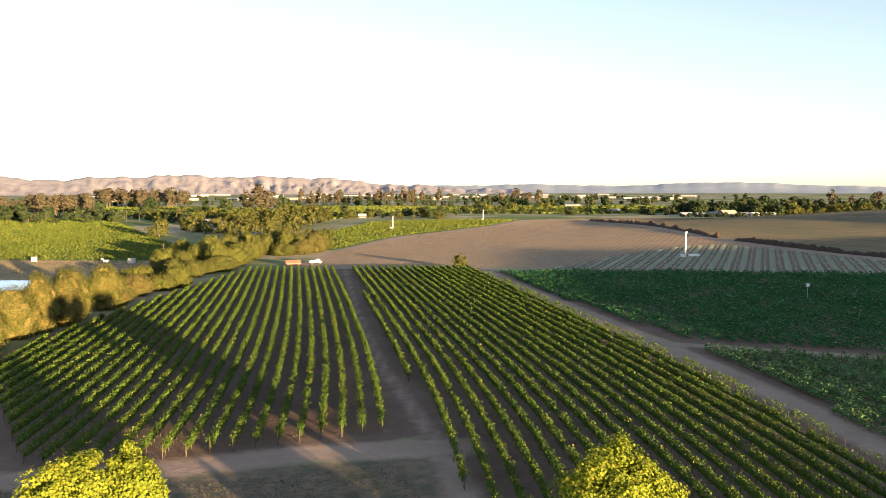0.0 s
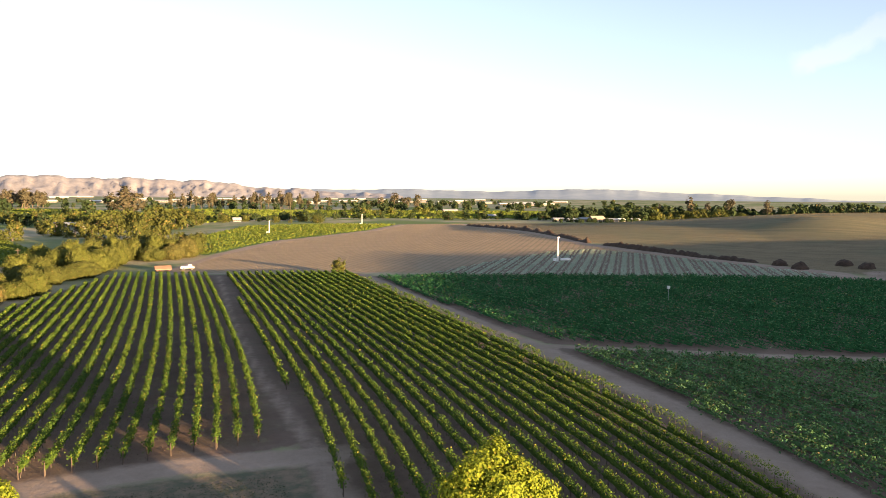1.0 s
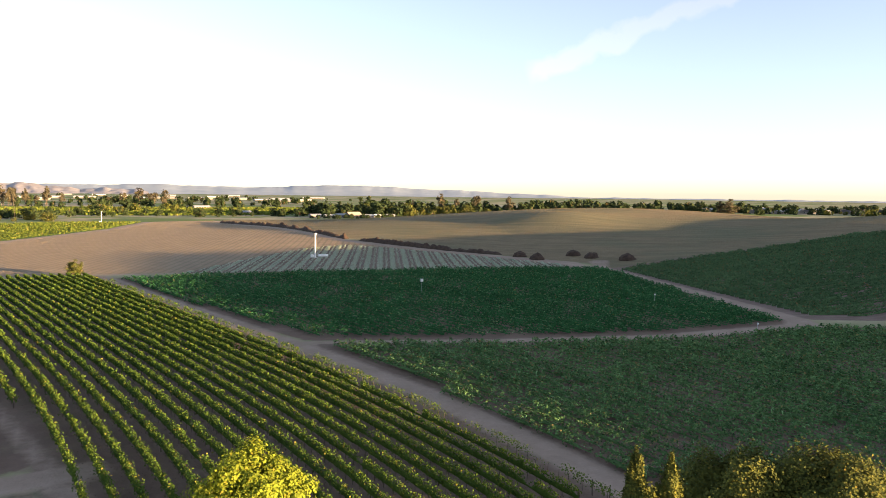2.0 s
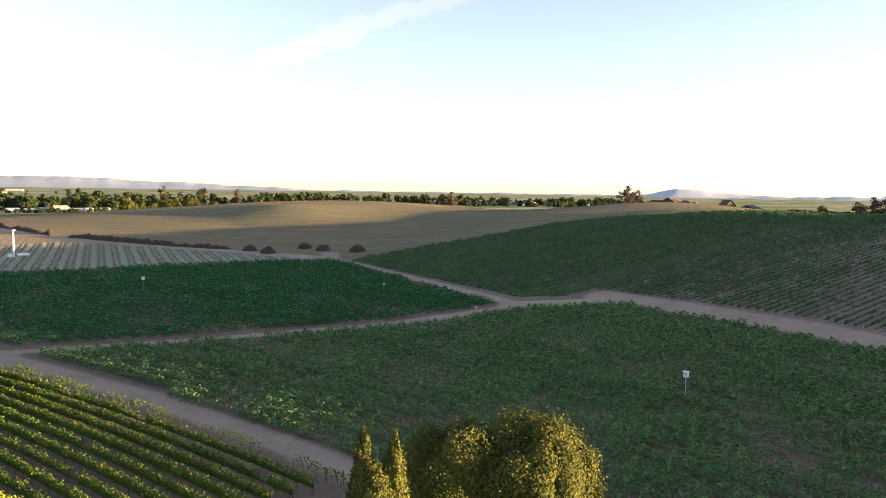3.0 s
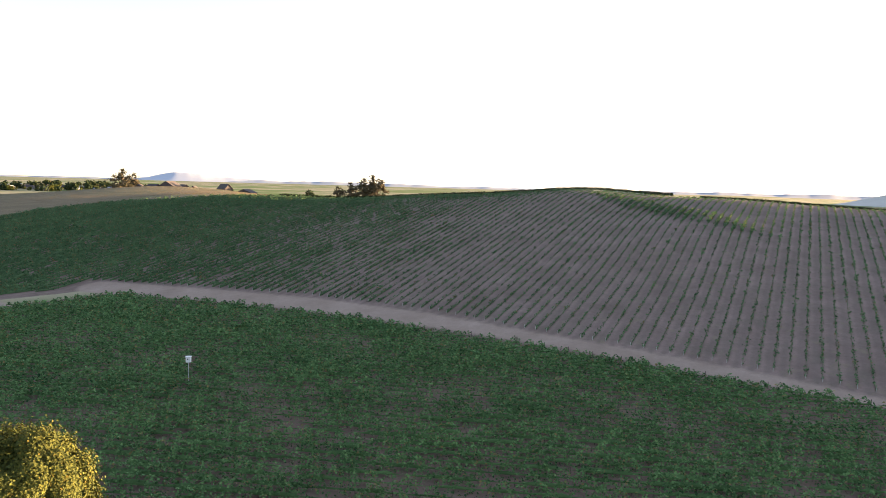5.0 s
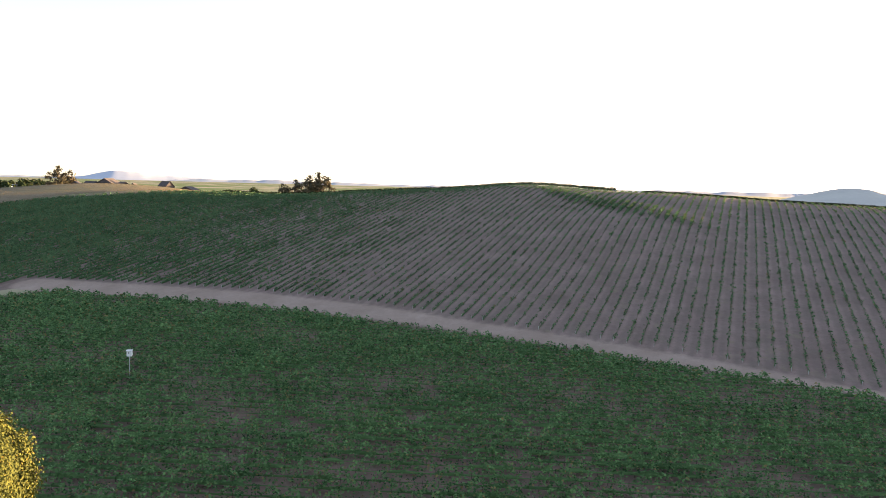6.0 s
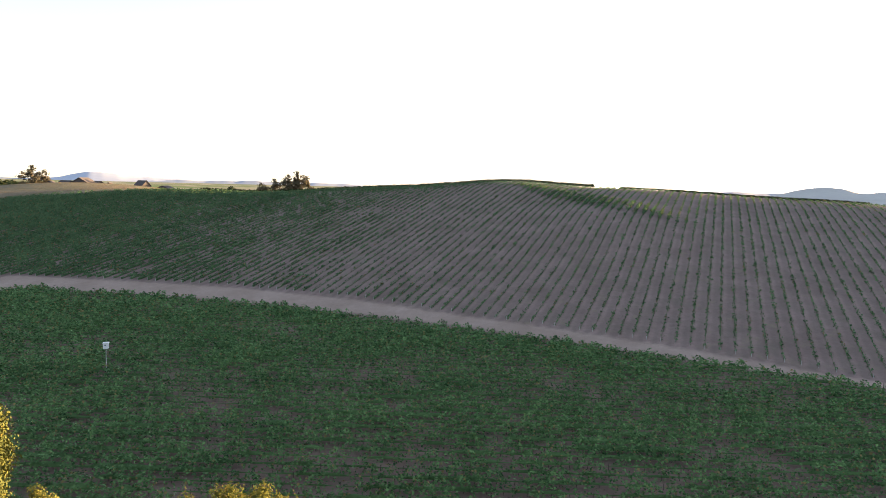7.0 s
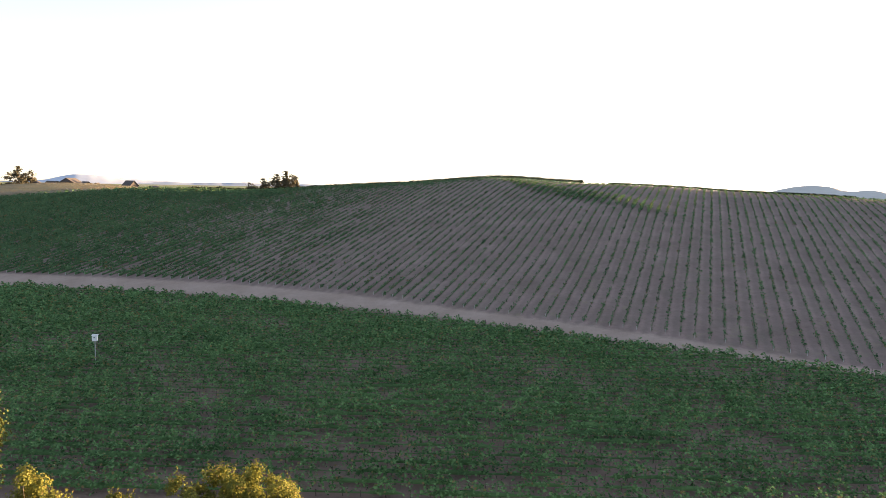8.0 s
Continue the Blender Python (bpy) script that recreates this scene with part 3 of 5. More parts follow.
def stems(px, py, step, gap, top, r):
    """Thin three-sided trunks along a row, one mesh."""
    k = np.arange(gap / 2 / step, len(px) - 1, gap / step)
    i = k.astype(int)
    x, y = px[i] + rng.normal(0, 0.05, len(i)), py[i] + rng.normal(0, 0.05, len(i))
    z = height(x, y)
    ang = np.arange(3) * 2.094
    ring = np.stack([np.cos(ang), np.sin(ang), 0 * ang], 1) * r
    lean = rng.normal(0, 0.06, (len(i), 1, 3)) * (1, 1, 0)
    low = np.stack([x, y, z - 0.1], 1)[:, None] + ring
    high = np.stack([x, y, z + top], 1)[:, None] + ring * 0.7 + lean
    verts = np.concatenate([low, high], 1).reshape(-1, 3)
    b = (np.arange(len(i)) * 6)[:, None, None]
    quads = np.array([[0, 1, 4, 3], [1, 2, 5, 4], [2, 0, 3, 5]])[None] + b
    return verts, quads.reshape(-1, 4)


def plant(lines, poly, style, per_m, leaf, mat, label, group, step, with_stems, posts, flat, canes=0.0, gaps=0.0):
    for px, py in lines:
        for a, b in stretches(px, py, poly):
            x, y = px[a:b], py[a:b]
            base = np.array([x[0], y[0], float(height(x[0], y[0]))])
            row = thing("vine_row", base, label, "vine row", group)
            growth = vine_growth(int(len(x) * step / 1.8) + 2, style)
            growth[rng.random(len(growth)) < gaps] = 0.1
            if style == "bush":
                mx, my = x[np.minimum((np.arange(len(growth)) * 1.8 / step).astype(int), len(x) - 1)], y[np.minimum((np.arange(len(growth)) * 1.8 / step).astype(int), len(x) - 1)]
                growth = np.clip(growth * (0.92 + 0.4 * np.sin(mx / 6.3 + 1.7 * np.sin(my / 9.1)) * np.sin(my / 7.7 + 0.8)), 0.12, 1.2)
            c, coarse, facing = canopy(x, y, per_m, style, step, growth)
            v, f = leaf_quads(c, leaf * coarse, flat, rng, facing)
            piece("foliage", mesh_of("foliage", v - base, f, mat), row)
            if len(x) > 12 and not gaps:
                thin = 1 if style == "hedge" else 2
                v, f = core(x[::thin], y[::thin], style, step * thin, growth)
                piece("inner_foliage", mesh_of("inner_foliage", v - base, f, mat, True), row)
            if style == "bush":
                v = shoots(x, y, canes, step, growth)
                tagged(piece("cane", mesh_of("cane", v - base, np.arange(len(v)).reshape(-1, 4), M_CANE), row, None, "young canes arching out, skylit highlights in their pale colour"), kind="stuff")
            if with_stems:
                v, f = stems(x, y, step, 1.8, 0.95 if style == "hedge" else 0.6, 0.04)
                tagged(piece("vine_stem", mesh_of("vine_stem", v - base, f, M_STEM), row), kind="stuff")
            if posts:
                for k in (0, -1):
                    p = np.array([x[k], y[k], float(height(x[k], y[k]))]) - base
                    piece("end_post", posts, row, Matrix.Translation(p) @ pose(0, 0, 0, rng.normal(0, 2), rng.normal(0, 2), 0))


def lane_lines(x_from, x_to, y0, y1, pitch=2.3, step=0.5):
    y = np.arange(y0, y1, step)
    return [(k + bend(y), y) for k in np.arange(x_from, x_to, pitch)]


def hill_lines(pitch=2.3, step=0.5):
    s = np.arange(-60, 330, step)
    return [(60 + 0.952 * s + 0.306 * k, -0.306 * s + 0.952 * k) for k in np.arange(-150, 330, pitch)]


plant(lane_lines(-72.5, -1.8, 60, 280), FIELD_L, "hedge", 76, 0.22, M_VINE,
      "trellised row of green vines with yellowing leaves on bare soil", "rows of the trellised vineyard", 0.5, True, POST, 0.2)
plant(lane_lines(1.6, 45.2, 50, 280), FIELD_R, "hedge", 76, 0.22, M_VINE,
      "trellised row of green vines running beside the dirt lane", "rows of the trellised vineyard", 0.5, True, POST, 0.2)
plant(lane_lines(45.7, 45.8, 50, 250), [(30, 50), (60, 50), (60, 120), (40, 250), (0, 250)], "hedge", 50, 0.19, M_VINE,
      "gappy row of young vines along the dirt lane", "rows of the trellised vineyard", 0.5, True, POST, 0.2, 0.0, 0.35)
plant(lane_lines(48.0, 245, 100, 280), FIELD_A, "bush", 70, 0.22, M_VINE_THICK,
      "dense dark green row of low sprawling vines", "rows of the shaded vineyard", 0.5, False, None, 0.5, 2.0)
plant(lane_lines(50.6, 190, -95, 140), FIELD_B, "bush", 56, 0.28, M_VINE_DARK,
      "low sprawling row of dark green vines in the hill's shade", "rows of the shaded vineyard", 0.5, True, POST_LOW, 1.4, 6.0)
plant(hill_lines(), FIELD_C, "slope", 50, 0.25, M_VINE_HILL,
      "row of vines climbing the hillside", "rows on the hillside", 0.5, False, STAKE, 0.5)


# ---- trees ----
def rounded_body():
    """A cube cut in four a side and rounded: 26 corners, 24 faces."""
    g = [(x, y, z) for x in (-1, 0, 1) for y in (-1, 0, 1) for z in (-1, 0, 1) if (x, y, z) != (0, 0, 0)]
    at = {p: i for i, p in enumerate(g)}
    faces = []
    for axis in range(3):
        for s in (-1, 1):
            for a in (-1, 0):
                for b in (-1, 0):
                    q = [(a, b), (a + 1, b), (a + 1, b + 1), (a, b + 1)][::s]
                    faces.append([at[tuple(np.insert(p, axis, s).tolist())] for p in q])
    v = np.array(g, float)
    return v / np.linalg.norm(v, axis=1)[:, None], np.array(faces)


CLUMP_V, CLUMP_F = rounded_body()


def clump_crown(crown_r, crown_z0, crown_z1, clumps, leaves, leaf, gen, spread=0.28, shape=1.0, lumpy=0.22, heart=0.5):
    """Leaves gathered in clumps through an uneven ellipsoid crown. Returns quads, and the clumps' centres."""
    d = gen.normal(size=(clumps, 3))
    d /= np.linalg.norm(d, axis=1)[:, None]
    rad = np.where(gen.random(clumps) < 0.75, gen.uniform(0.82, 1.0, clumps), gen.uniform(0.35, 0.82, clumps))
    mid, half = (crown_z0 + crown_z1) / 2, (crown_z1 - crown_z0) / 2
    lump = 1 + lumpy * np.sin(d[:, 0] * 4.1 + 1) * np.sin(d[:, 1] * 3.7) + gen.normal(0, 0.07, clumps)
    c = d * rad[:, None] * lump[:, None]
    narrow = 1 - (1 - shape) * np.clip((c[:, 2] + 1) / 2, 0, 1)
    c = c * np.stack([crown_r * narrow, crown_r * narrow, np.full(clumps, half)], 1) * (1 - spread * 0.6) + (0, 0, mid)
    which = gen.integers(0, clumps, leaves)
    size = gen.uniform(0.6, 1.3, clumps) * spread * min(crown_r, half)
    off = gen.normal(size=(leaves, 3))
    off /= np.linalg.norm(off, axis=1)[:, None]
    p = c[which] + off * (size[which] * gen.uniform(0.6, 1.1, leaves))[:, None] * (1, 1, 0.8)
    out = p - (0, 0, mid)
    out /= np.linalg.norm(out, axis=1)[:, None] + 1e-6
    v, f = leaf_quads(p, leaf, 0.3, gen, off * 0.8 + out * 0.8)
    # the dense heart of each clump, a small rounded body
    k = gen.normal(0, 0.06, (clumps, 26, 3)) + CLUMP_V[None]
    b = (c[:, None] + k * (size * heart)[:, None, None] * (1, 1, 0.8)).reshape(-1, 3)
    bf = (CLUMP_F[None] + (np.arange(clumps) * 26)[:, None, None]).reshape(-1, 4)
    return np.concatenate([v, b]), np.concatenate([f, bf + len(v)]), c


def billowed(r, z0, z1, leaves, leaf, gen, shape, bumps, size, rough=0.30):
    """A dense crown of rounded billows: leaves over their skin, a closed body inside. Returns quads and the billows' tops."""
    k = gen.normal(size=(bumps, 3))
    k /= np.linalg.norm(k, axis=1)[:, None]
    wide = gen.uniform(0.7, 1.25, bumps) * size
    rise = gen.uniform(0.45, 1.15, bumps)

    def skin(d):
        ang = np.arccos(np.clip(d @ k.T, -1, 1)) / wide
        out = 1 - rough + rough * (rise * np.sqrt(np.clip(1 - ang ** 2, 0, 1))).max(1)
        narrow = 1 - (1 - shape) * np.clip((d[:, 2] + 1) / 2, 0, 1)
        return out, np.stack([r * narrow, r * narrow, np.full(len(d), (z1 - z0) / 2)], 1)

    mid = np.array([0, 0, (z0 + z1) / 2])
    d = gen.normal(size=(leaves, 3))
    d /= np.linalg.norm(d, axis=1)[:, None]
    out, axes = skin(d)
    top = (d @ k.T).argmax(1)
    p = d * axes * (out * (gen.uniform(0.9, 1.02, leaves) + 0.12 * gen.random(leaves) ** 5))[:, None] + mid
    face = d * 0.7 + (d - k[top] * 0.82) / (size * 0.9) * 0.7
    v, f = leaf_quads(p, leaf, 0.2, gen, face)
    a, e = np.meshgrid(np.arange(30) * 2 * np.pi / 30, np.linspace(-1.54, 1.54, 19))
    d = np.stack([np.cos(e) * np.cos(a), np.cos(e) * np.sin(a), np.sin(e)], -1).reshape(-1, 3)
    out, axes = skin(d)
    i = np.arange(a.size).reshape(a.shape)
    j = np.roll(i, -1, 1)
    body = np.stack([i[:-1], j[:-1], j[1:], i[1:]], -1).reshape(-1, 4)
    v2 = d * axes * (out * 0.86)[:, None] + mid
    out, axes = skin(k)
    return np.concatenate([v, v2]), np.concatenate([f, body + len(v)]), k * axes * 0.85 + mid


def tree(name, at, tall, crown_r, crown_from, mat, label, category, clumps=60, leaves=4000, leaf=0.3, seed=1, trunk_r=None, spread=0.28, shape=0.9, group="", limbs=9, lumpy=0.22, sprays=0, skirt=0, billow=0.0, rough=0.3):
    gen = np.random.default_rng(seed)
    root = thing(name, at, label, category, group)
    if billow:
        v, f, c = billowed(crown_r, tall * crown_from, tall * 0.99, leaves, leaf, gen, shape, clumps, billow, rough)
    else:
        v, f, c = clump_crown(crown_r, tall * crown_from, tall * 0.99, clumps, leaves, leaf, gen, spread, shape, lumpy, 0.33 if leaf < 0.7 else 0.36)
    if skirt:
        # low branches to near the ground, unseen, added below the crown to shade the yard
        v2, f2, _ = clump_crown(crown_r * 0.95, tall * 0.03, tall * 0.26, clumps // 2, skirt, leaf * 1.6, gen, spread * 1.2, 1.0, lumpy)
        v, f = np.concatenate([v, v2]), np.concatenate([f, f2 + len(v)])
    if sprays:
        # upright shoots that stand out of the crown's top
        high = c[np.argsort(-(c[:, 2] - tall * crown_from * 0.5 + gen.normal(0, 0.1 * tall, len(c))))[: max(4, len(c) * 2 // 3)]]
        foot = high[gen.integers(0, len(high), sprays)]
        reach = gen.uniform(0.4, 1.0, sprays) * (0.35 + 0.12 * crown_r)
        up_ = np.stack([gen.normal(0, 0.16, sprays), gen.normal(0, 0.16, sprays), np.ones(sprays)], 1)
        k = np.arange(14) / 13
        p = foot[:, None] + up_[:, None] * (reach[:, None] * 1.6 * k[None])[..., None] + gen.normal(0, 0.07, (sprays, 14, 3)) * (1.4 - k)[None, :, None]
        v2, f2 = leaf_quads(p.reshape(-1, 3), leaf * 0.8, 0.0, gen, np.repeat(foot - (0, 0, tall * 0.5), 14, 0) * 0.3)
        v, f = np.concatenate([v, v2]), np.concatenate([f, f2 + len(v)])
    r = trunk_r or tall * 0.022
    bm = bmesh.new()
    lean = gen.normal(0, 0.02, 2) * tall
    fork = Vector((lean[0], lean[1], tall * max(0.12, crown_from * 0.9)))
    rod(bm, (0, 0, -0.4), fork, r * 1.25, r, 8)
    top = Vector((lean[0] * 2, lean[1] * 2, tall * 0.75))
    rod(bm, fork, top, r * 0.95, r * 0.3, 7)
    for k in gen.choice(len(c), min(limbs, len(c)), replace=False):
        start = fork.lerp(top, float(gen.uniform(0, 0.6)))
        end = Vector(c[k])
        elbow = start.lerp(end, 0.5) + Vector((0, 0, -0.04 * tall * float(gen.random())))
        rod(bm, start, elbow, r * 0.5, r * 0.32, 5)
        rod(bm, elbow, end, r * 0.32, r * 0.1, 5)
    part("trunk", bm, M_BARK, root)
    piece("crown", mesh_of("crown", v, f, mat), root)
    return root


def on_ground(x, y, dz=0.0):
    return (x, y, float(height(x, y)) + dz)


def near_trees():
    tree("poplar_tree", on_ground(-16.2, 32.3), 16.9, 2.1, 0.68, M_WILLOW, "young tree with yellow-green leaves glowing in low sun", "tree", 150, 34000, 0.125, 11, 0.2, 0.26, 0.95, sprays=70)
    tree("poplar_tree", on_ground(-14.6, 34.1), 16.4, 2.05, 0.68, M_WILLOW, "young tree with yellow-green leaves beside its twin", "tree", 150, 34000, 0.125, 12, 0.2, 0.26, 0.95, sprays=70)
    tree("poplar_tree", on_ground(8.2, 35.0), 16.1, 2.8, 0.62, M_WILLOW, "round-topped tree with bright yellow-green leaves at the vineyard", "tree", 190, 44000, 0.13, 13, 0.22, 0.24, 1.0, skirt=6000, sprays=90)
    tree("oak_tree", on_ground(32.0, 21.9), 16.8, 3.9, 0.40, M_OAK, "broad oak with a sunlit golden crown", "tree", 120, 80000, 0.115, 14, 0.4, 0.145, 1.0, skirt=3000, billow=0.27, rough=0.26, sprays=40)
    tree("oak_tree", on_ground(29.3, 24.8), 16.35, 3.9, 0.36, M_OAK, "dark green oak in the shade of its neighbour", "tree", 110, 60000, 0.115, 15, 0.4, 0.145, 1.0, skirt=3000, billow=0.27, rough=0.26, sprays=30)
    for k, (x, y, h, r, lo) in enumerate([(21.2, 22.9, 18.1, 0.75, 0.72), (22.2, 21.9, 17.9, 0.7, 0.72), (21.7, 22.5, 16.8, 1.55, 0.55)]):
        tree("cypress_tree", on_ground(x, y), h, r, lo, M_OAK, "slim pointed dark green tree with gold-lit tips", "tree", (60, 60, 90)[k], (9000, 9000, 20000)[k], 0.12, 20 + k, 0.13, 0.3, (0.45, 0.45, 1.0)[k], limbs=4, sprays=(90, 90, 60)[k], billow=0.4)
    for k, (x, y, h, r) in enumerate([(41.6, 21.6, 7.7, 2.0), (40.8, 16.6, 6.8, 1.3), (46.0, 11.2, 6.2, 2.5), (45.6, 8.6, 6.4, 2.3), (44.4, 13.4, 5.9, 2.1), (43.4, 16.4, 5.0, 1.7), (30.9, 15.4, 11.9, 1.7)]):
        tree("willow_shrub", on_ground(x, y), h, r, 0.10, M_SHRUB, "bushy shrub with upright yellow-green shoots", "shrub", 80, 11000, 0.13, 30 + k, 0.10, 0.26, 0.85, limbs=6, sprays=90, lumpy=0.4)
    # unseen trees, added only to cast shade over the yard
    for k, (x, y, h, r) in enumerate([(14, -5, 12.0, 4.0), (21, -4, 11.5, 4.0), (27, -7, 10.5, 3.6), (35.5, 4.0, 8.0, 3.6)]):
        tree("garden_tree", on_ground(x, y), h, r, 0.2, M_OAK, "unseen leafy tree added to shade the yard", "tree", 70, 5000, 0.3, 50 + k, 0.25, 0.3, 0.9, "trees of the yard", limbs=5, billow=0.4)
    tree("lone_tree", on_ground(5.9, 267.5), 5.2, 3.0, 0.05, M_CREEK_GREEN, "small round tree at the end of the vine rows", "tree", 60, 3000, 0.28, 41, 0.2, 0.3)


M_CREEK = leafy("creek_leaves", (0.065, 0.078, 0.02), (0.135, 0.148, 0.033), (0.17, 0.14, 0.045), 0.3, 0.06, 0.08)
M_CREEK_GREEN = leafy("creek_leaves_green", (0.05, 0.062, 0.018), (0.11, 0.118, 0.03), (0.16, 0.125, 0.04), 0.25, 0.05, 0.08)
M_CREEK_DIM = leafy("creek_leaves_brown", (0.07, 0.07, 0.024), (0.135, 0.128, 0.04), (0.19, 0.14, 0.05), 0.25, 0.08, 0.08)
M_SHRUB = leafy("shrub_leaves", (0.10, 0.115, 0.025), (0.24, 0.23, 0.05), (0.26, 0.20, 0.06), 0.3, 0.05)
near_trees()


def hedge_trees():
    """The belt of trees along the vineyard's far side and the creek beyond it."""
    gen = np.random.default_rng(5)
    y = 112.0
    k = 0
    while y < 350:
        for x0 in (-78.5, -88, -98):
            if x0 < -80 and gen.random() < 0.25 or x0 == -98 and y < 262:
                continue
            x = x0 + gen.normal(0, 1.6) + (0 if y < 300 else (y - 300) * 0.55)
            h, r = gen.uniform(8.0, 13.5) * (1.15 if x0 > -80 and y < 150 else 0.5 if 178 < y < 262 else 1 if x0 > -80 and y < 210 else 0.8 if x0 > -80 else 0.72 if y < 250 else 0.9), gen.uniform(4.6, 6.6)
            tree("creek_tree", on_ground(x, y + gen.normal(0, 2)), h, r, -0.12, (M_CREEK, M_CREEK_GREEN, M_CREEK, M_CREEK_DIM)[gen.integers(4)], "bushy olive-green tree lit by low sun along the creek", "tree",
                 60, 6500 if y < 200 else 2600, 0.25 if y < 200 else 0.38, 100 + k, 0.25, 0.30, gen.uniform(0.55, 0.95), "trees along the creek", limbs=5, billow=0.36)
            k += 1
        y += gen.uniform(7.0, 9.5)


hedge_trees()


def far_trees():
    """Trees of the plain: a few grown forms, set out in belts and groups."""
    gen = np.random.default_rng(9)
    forms = {
        "gum": [tree("gum_tree", (0, 0, -300), 24, 6.0, 0.12, M_GUM, "tall ragged gum tree with a pale trunk", "tree", 44, 760, 1.05, 60 + k, 0.5, 0.3, 0.9, "trees of the plain", limbs=5) for k in range(3)],
        "round": [tree("field_tree", (0, 0, -300), 11, 6.5, -0.1, M_FAR_LEAF, "rounded dark green tree among the fields", "tree", 26, 340, 1.5, 70 + k, 0.35, 0.33, 0.9, "trees of the plain", limbs=4) for k in range(4)],
        "gold": [tree("field_tree", (0, 0, -300), 10, 7.0, -0.15, M_CREEK_GREEN, "bushy olive-green tree lit by low sun", "tree", 36, 620, 1.0, 80 + k, 0.35, 0.32, 0.9, "trees of the plain", limbs=4) for k in range(3)],
    }
    used = set()
    woods = {"gum": [], "round": [], "gold": []}

    def put(kind, x, y, s, wide=1.0):
        proto = forms[kind][gen.integers(len(forms[kind]))]
        m = Matrix.Translation(on_ground(x, y, -0.2)) @ pose(0, 0, 0, 0, 0, gen.uniform(0, 360)) @ Matrix.Diagonal((s * wide, s * wide, s, 1))
        if math.hypot(x, y) > 940:
            woods[kind].append((proto, m))
        elif proto.name not in used:
            used.add(proto.name)
            proto.matrix_world = m
        else:
            copy = copy_thing(proto, Matrix.Identity(4))
            copy.matrix_basis = m

    def polar(az, d):
        return d * math.sin(radians(az)), d * math.cos(radians(az))

    def belt(kind, az0, az1, d0, d1, n, s0, s1, wide=1.0):
        for k in range(n):
            az = az0 + (az1 - az0) * (k + gen.uniform(0.1, 0.9)) / n
            put(kind, *polar(az + gen.normal(0, 0.25), gen.uniform(d0, d1)), gen.uniform(s0 * 0.65, s1 * 1.05), wide * gen.uniform(0.8, 1.3))

    # tall gum belts across the plain
    belt("gum", -32, -24.5, 800, 900, 34, 0.85, 1.1, 1.3)
    belt("round", -32, -20, 760, 830, 18, 0.8, 1.3)
    belt("gum", -24, -18.5, 1250, 1400, 36, 1.1, 1.3, 1.3)
    belt("gum", -11, 0.5, 1250, 1350, 42, 0.95, 1.3, 0.8)
    belt("round", -11, 2, 1150, 1250, 14, 0.6, 1.0)
    put("gum", *polar(-13.6, 800), 1.4, 1.9)
    put("gum", *polar(-13.0, 805), 1.3, 1.8)
    # the wooded farmstead in the middle distance
    for az, d, s in [(-20.3, 480, 1.15), (-17.8, 520, 1.2), (-16.6, 500, 1.1), (-18.5, 545, 0.9), (-15.2, 560, 1.4), (-14.4, 590, 1.5), (-13.4, 600, 1.6), (-12.4, 580, 1.4), (-13.9, 520, 1.2), (-15.6, 470, 1.0), (-12.6, 470, 1.1), (-11.2, 520, 1.3), (-10.2, 600, 1.6), (-11.4, 680, 1.7), (-9.6, 690, 1.5), (-14.6, 420, 1.0), (-12.8, 400, 1.0), (-11.0, 420, 1.0), (-12.0, 370, 0.95), (-9.8, 385, 0.9), (-8.6, 372, 0.95)]:
        put("gold", *polar(az, d), s)
    belt("round", -19.5, -9, 610, 700, 20, 0.7, 1.1)
    belt("round", -30, -20, 690, 800, 14, 0.7, 1.0)
    belt("gold", -21, -9, 640, 760, 16, 0.8, 1.3)
    belt("round", -22, -8, 880, 1000, 22, 0.6, 1.0)
    belt("round", -9, 0, 720, 800, 22, 0.6, 1.0)
    belt("gold", -8, 0, 700, 760, 8, 0.6, 0.9)
    belt("round", 0, 17, 800, 900, 34, 0.5, 0.9)
    belt("round", 1, 16, 1000, 1700, 50, 0.7, 1.3)
    belt("gum", 3.4, 7.6, 1300, 1500, 9, 0.9, 1.25)
    belt("gold", 1.5, 9, 900, 1100, 12, 0.7, 1.1)
    # trees round the farm on the right and behind the dry hills
    belt("round", 16.5, 24, 820, 900, 40, 0.9, 1.5)
    belt("round", 17, 23.5, 755, 785, 26, 0.3, 0.5)
    belt("gold", 19.5, 30, 830, 960, 26, 0.9, 1.4)
    belt("round", 21, 40, 960, 1300, 80, 0.9, 1.5)
    belt("round", 33, 50, 1150, 1500, 80, 1.0, 1.7)
    belt("gum", 24, 34, 1000, 1150, 6, 0.9, 1.15)
    belt("round", 44, 62, 1250, 1650, 130, 0.8, 1.35)
    belt("round", -32, -12, 1000, 2100, 70, 0.8, 1.4)
    belt("round", -12, 22, 1200, 2300, 90, 0.7, 1.3)
    belt("gold", 46, 62, 1280, 1400, 24, 0.7, 1.1)
    put("gum", *polar(47.4, 900), 1.0, 1.6)
    put("gum", *polar(46.8, 905), 0.9, 1.6)
    # the broad tree and the clumps on the crest
    put("gum", *polar(60.2, 640), 1.12, 1.3)
    put("gum", *polar(60.9, 645), 1.0, 1.3)
    belt("round", 57.5, 60, 640, 700, 6, 0.7, 0.95)
    belt("round", 62.5, 68, 600, 660, 14, 0.55, 0.85)
    belt("round", 68, 75, 650, 800, 10, 0.5, 0.85)
    for az, s in [(76.1, 0.85), (77.0, 1.0), (77.6, 1.1), (78.2, 1.0), (75.2, 0.7)]:
        put("gum", *polar(az, 600), s, 1.4)
    belt("round", 72.5, 79, 560, 620, 10, 0.7, 1.1)
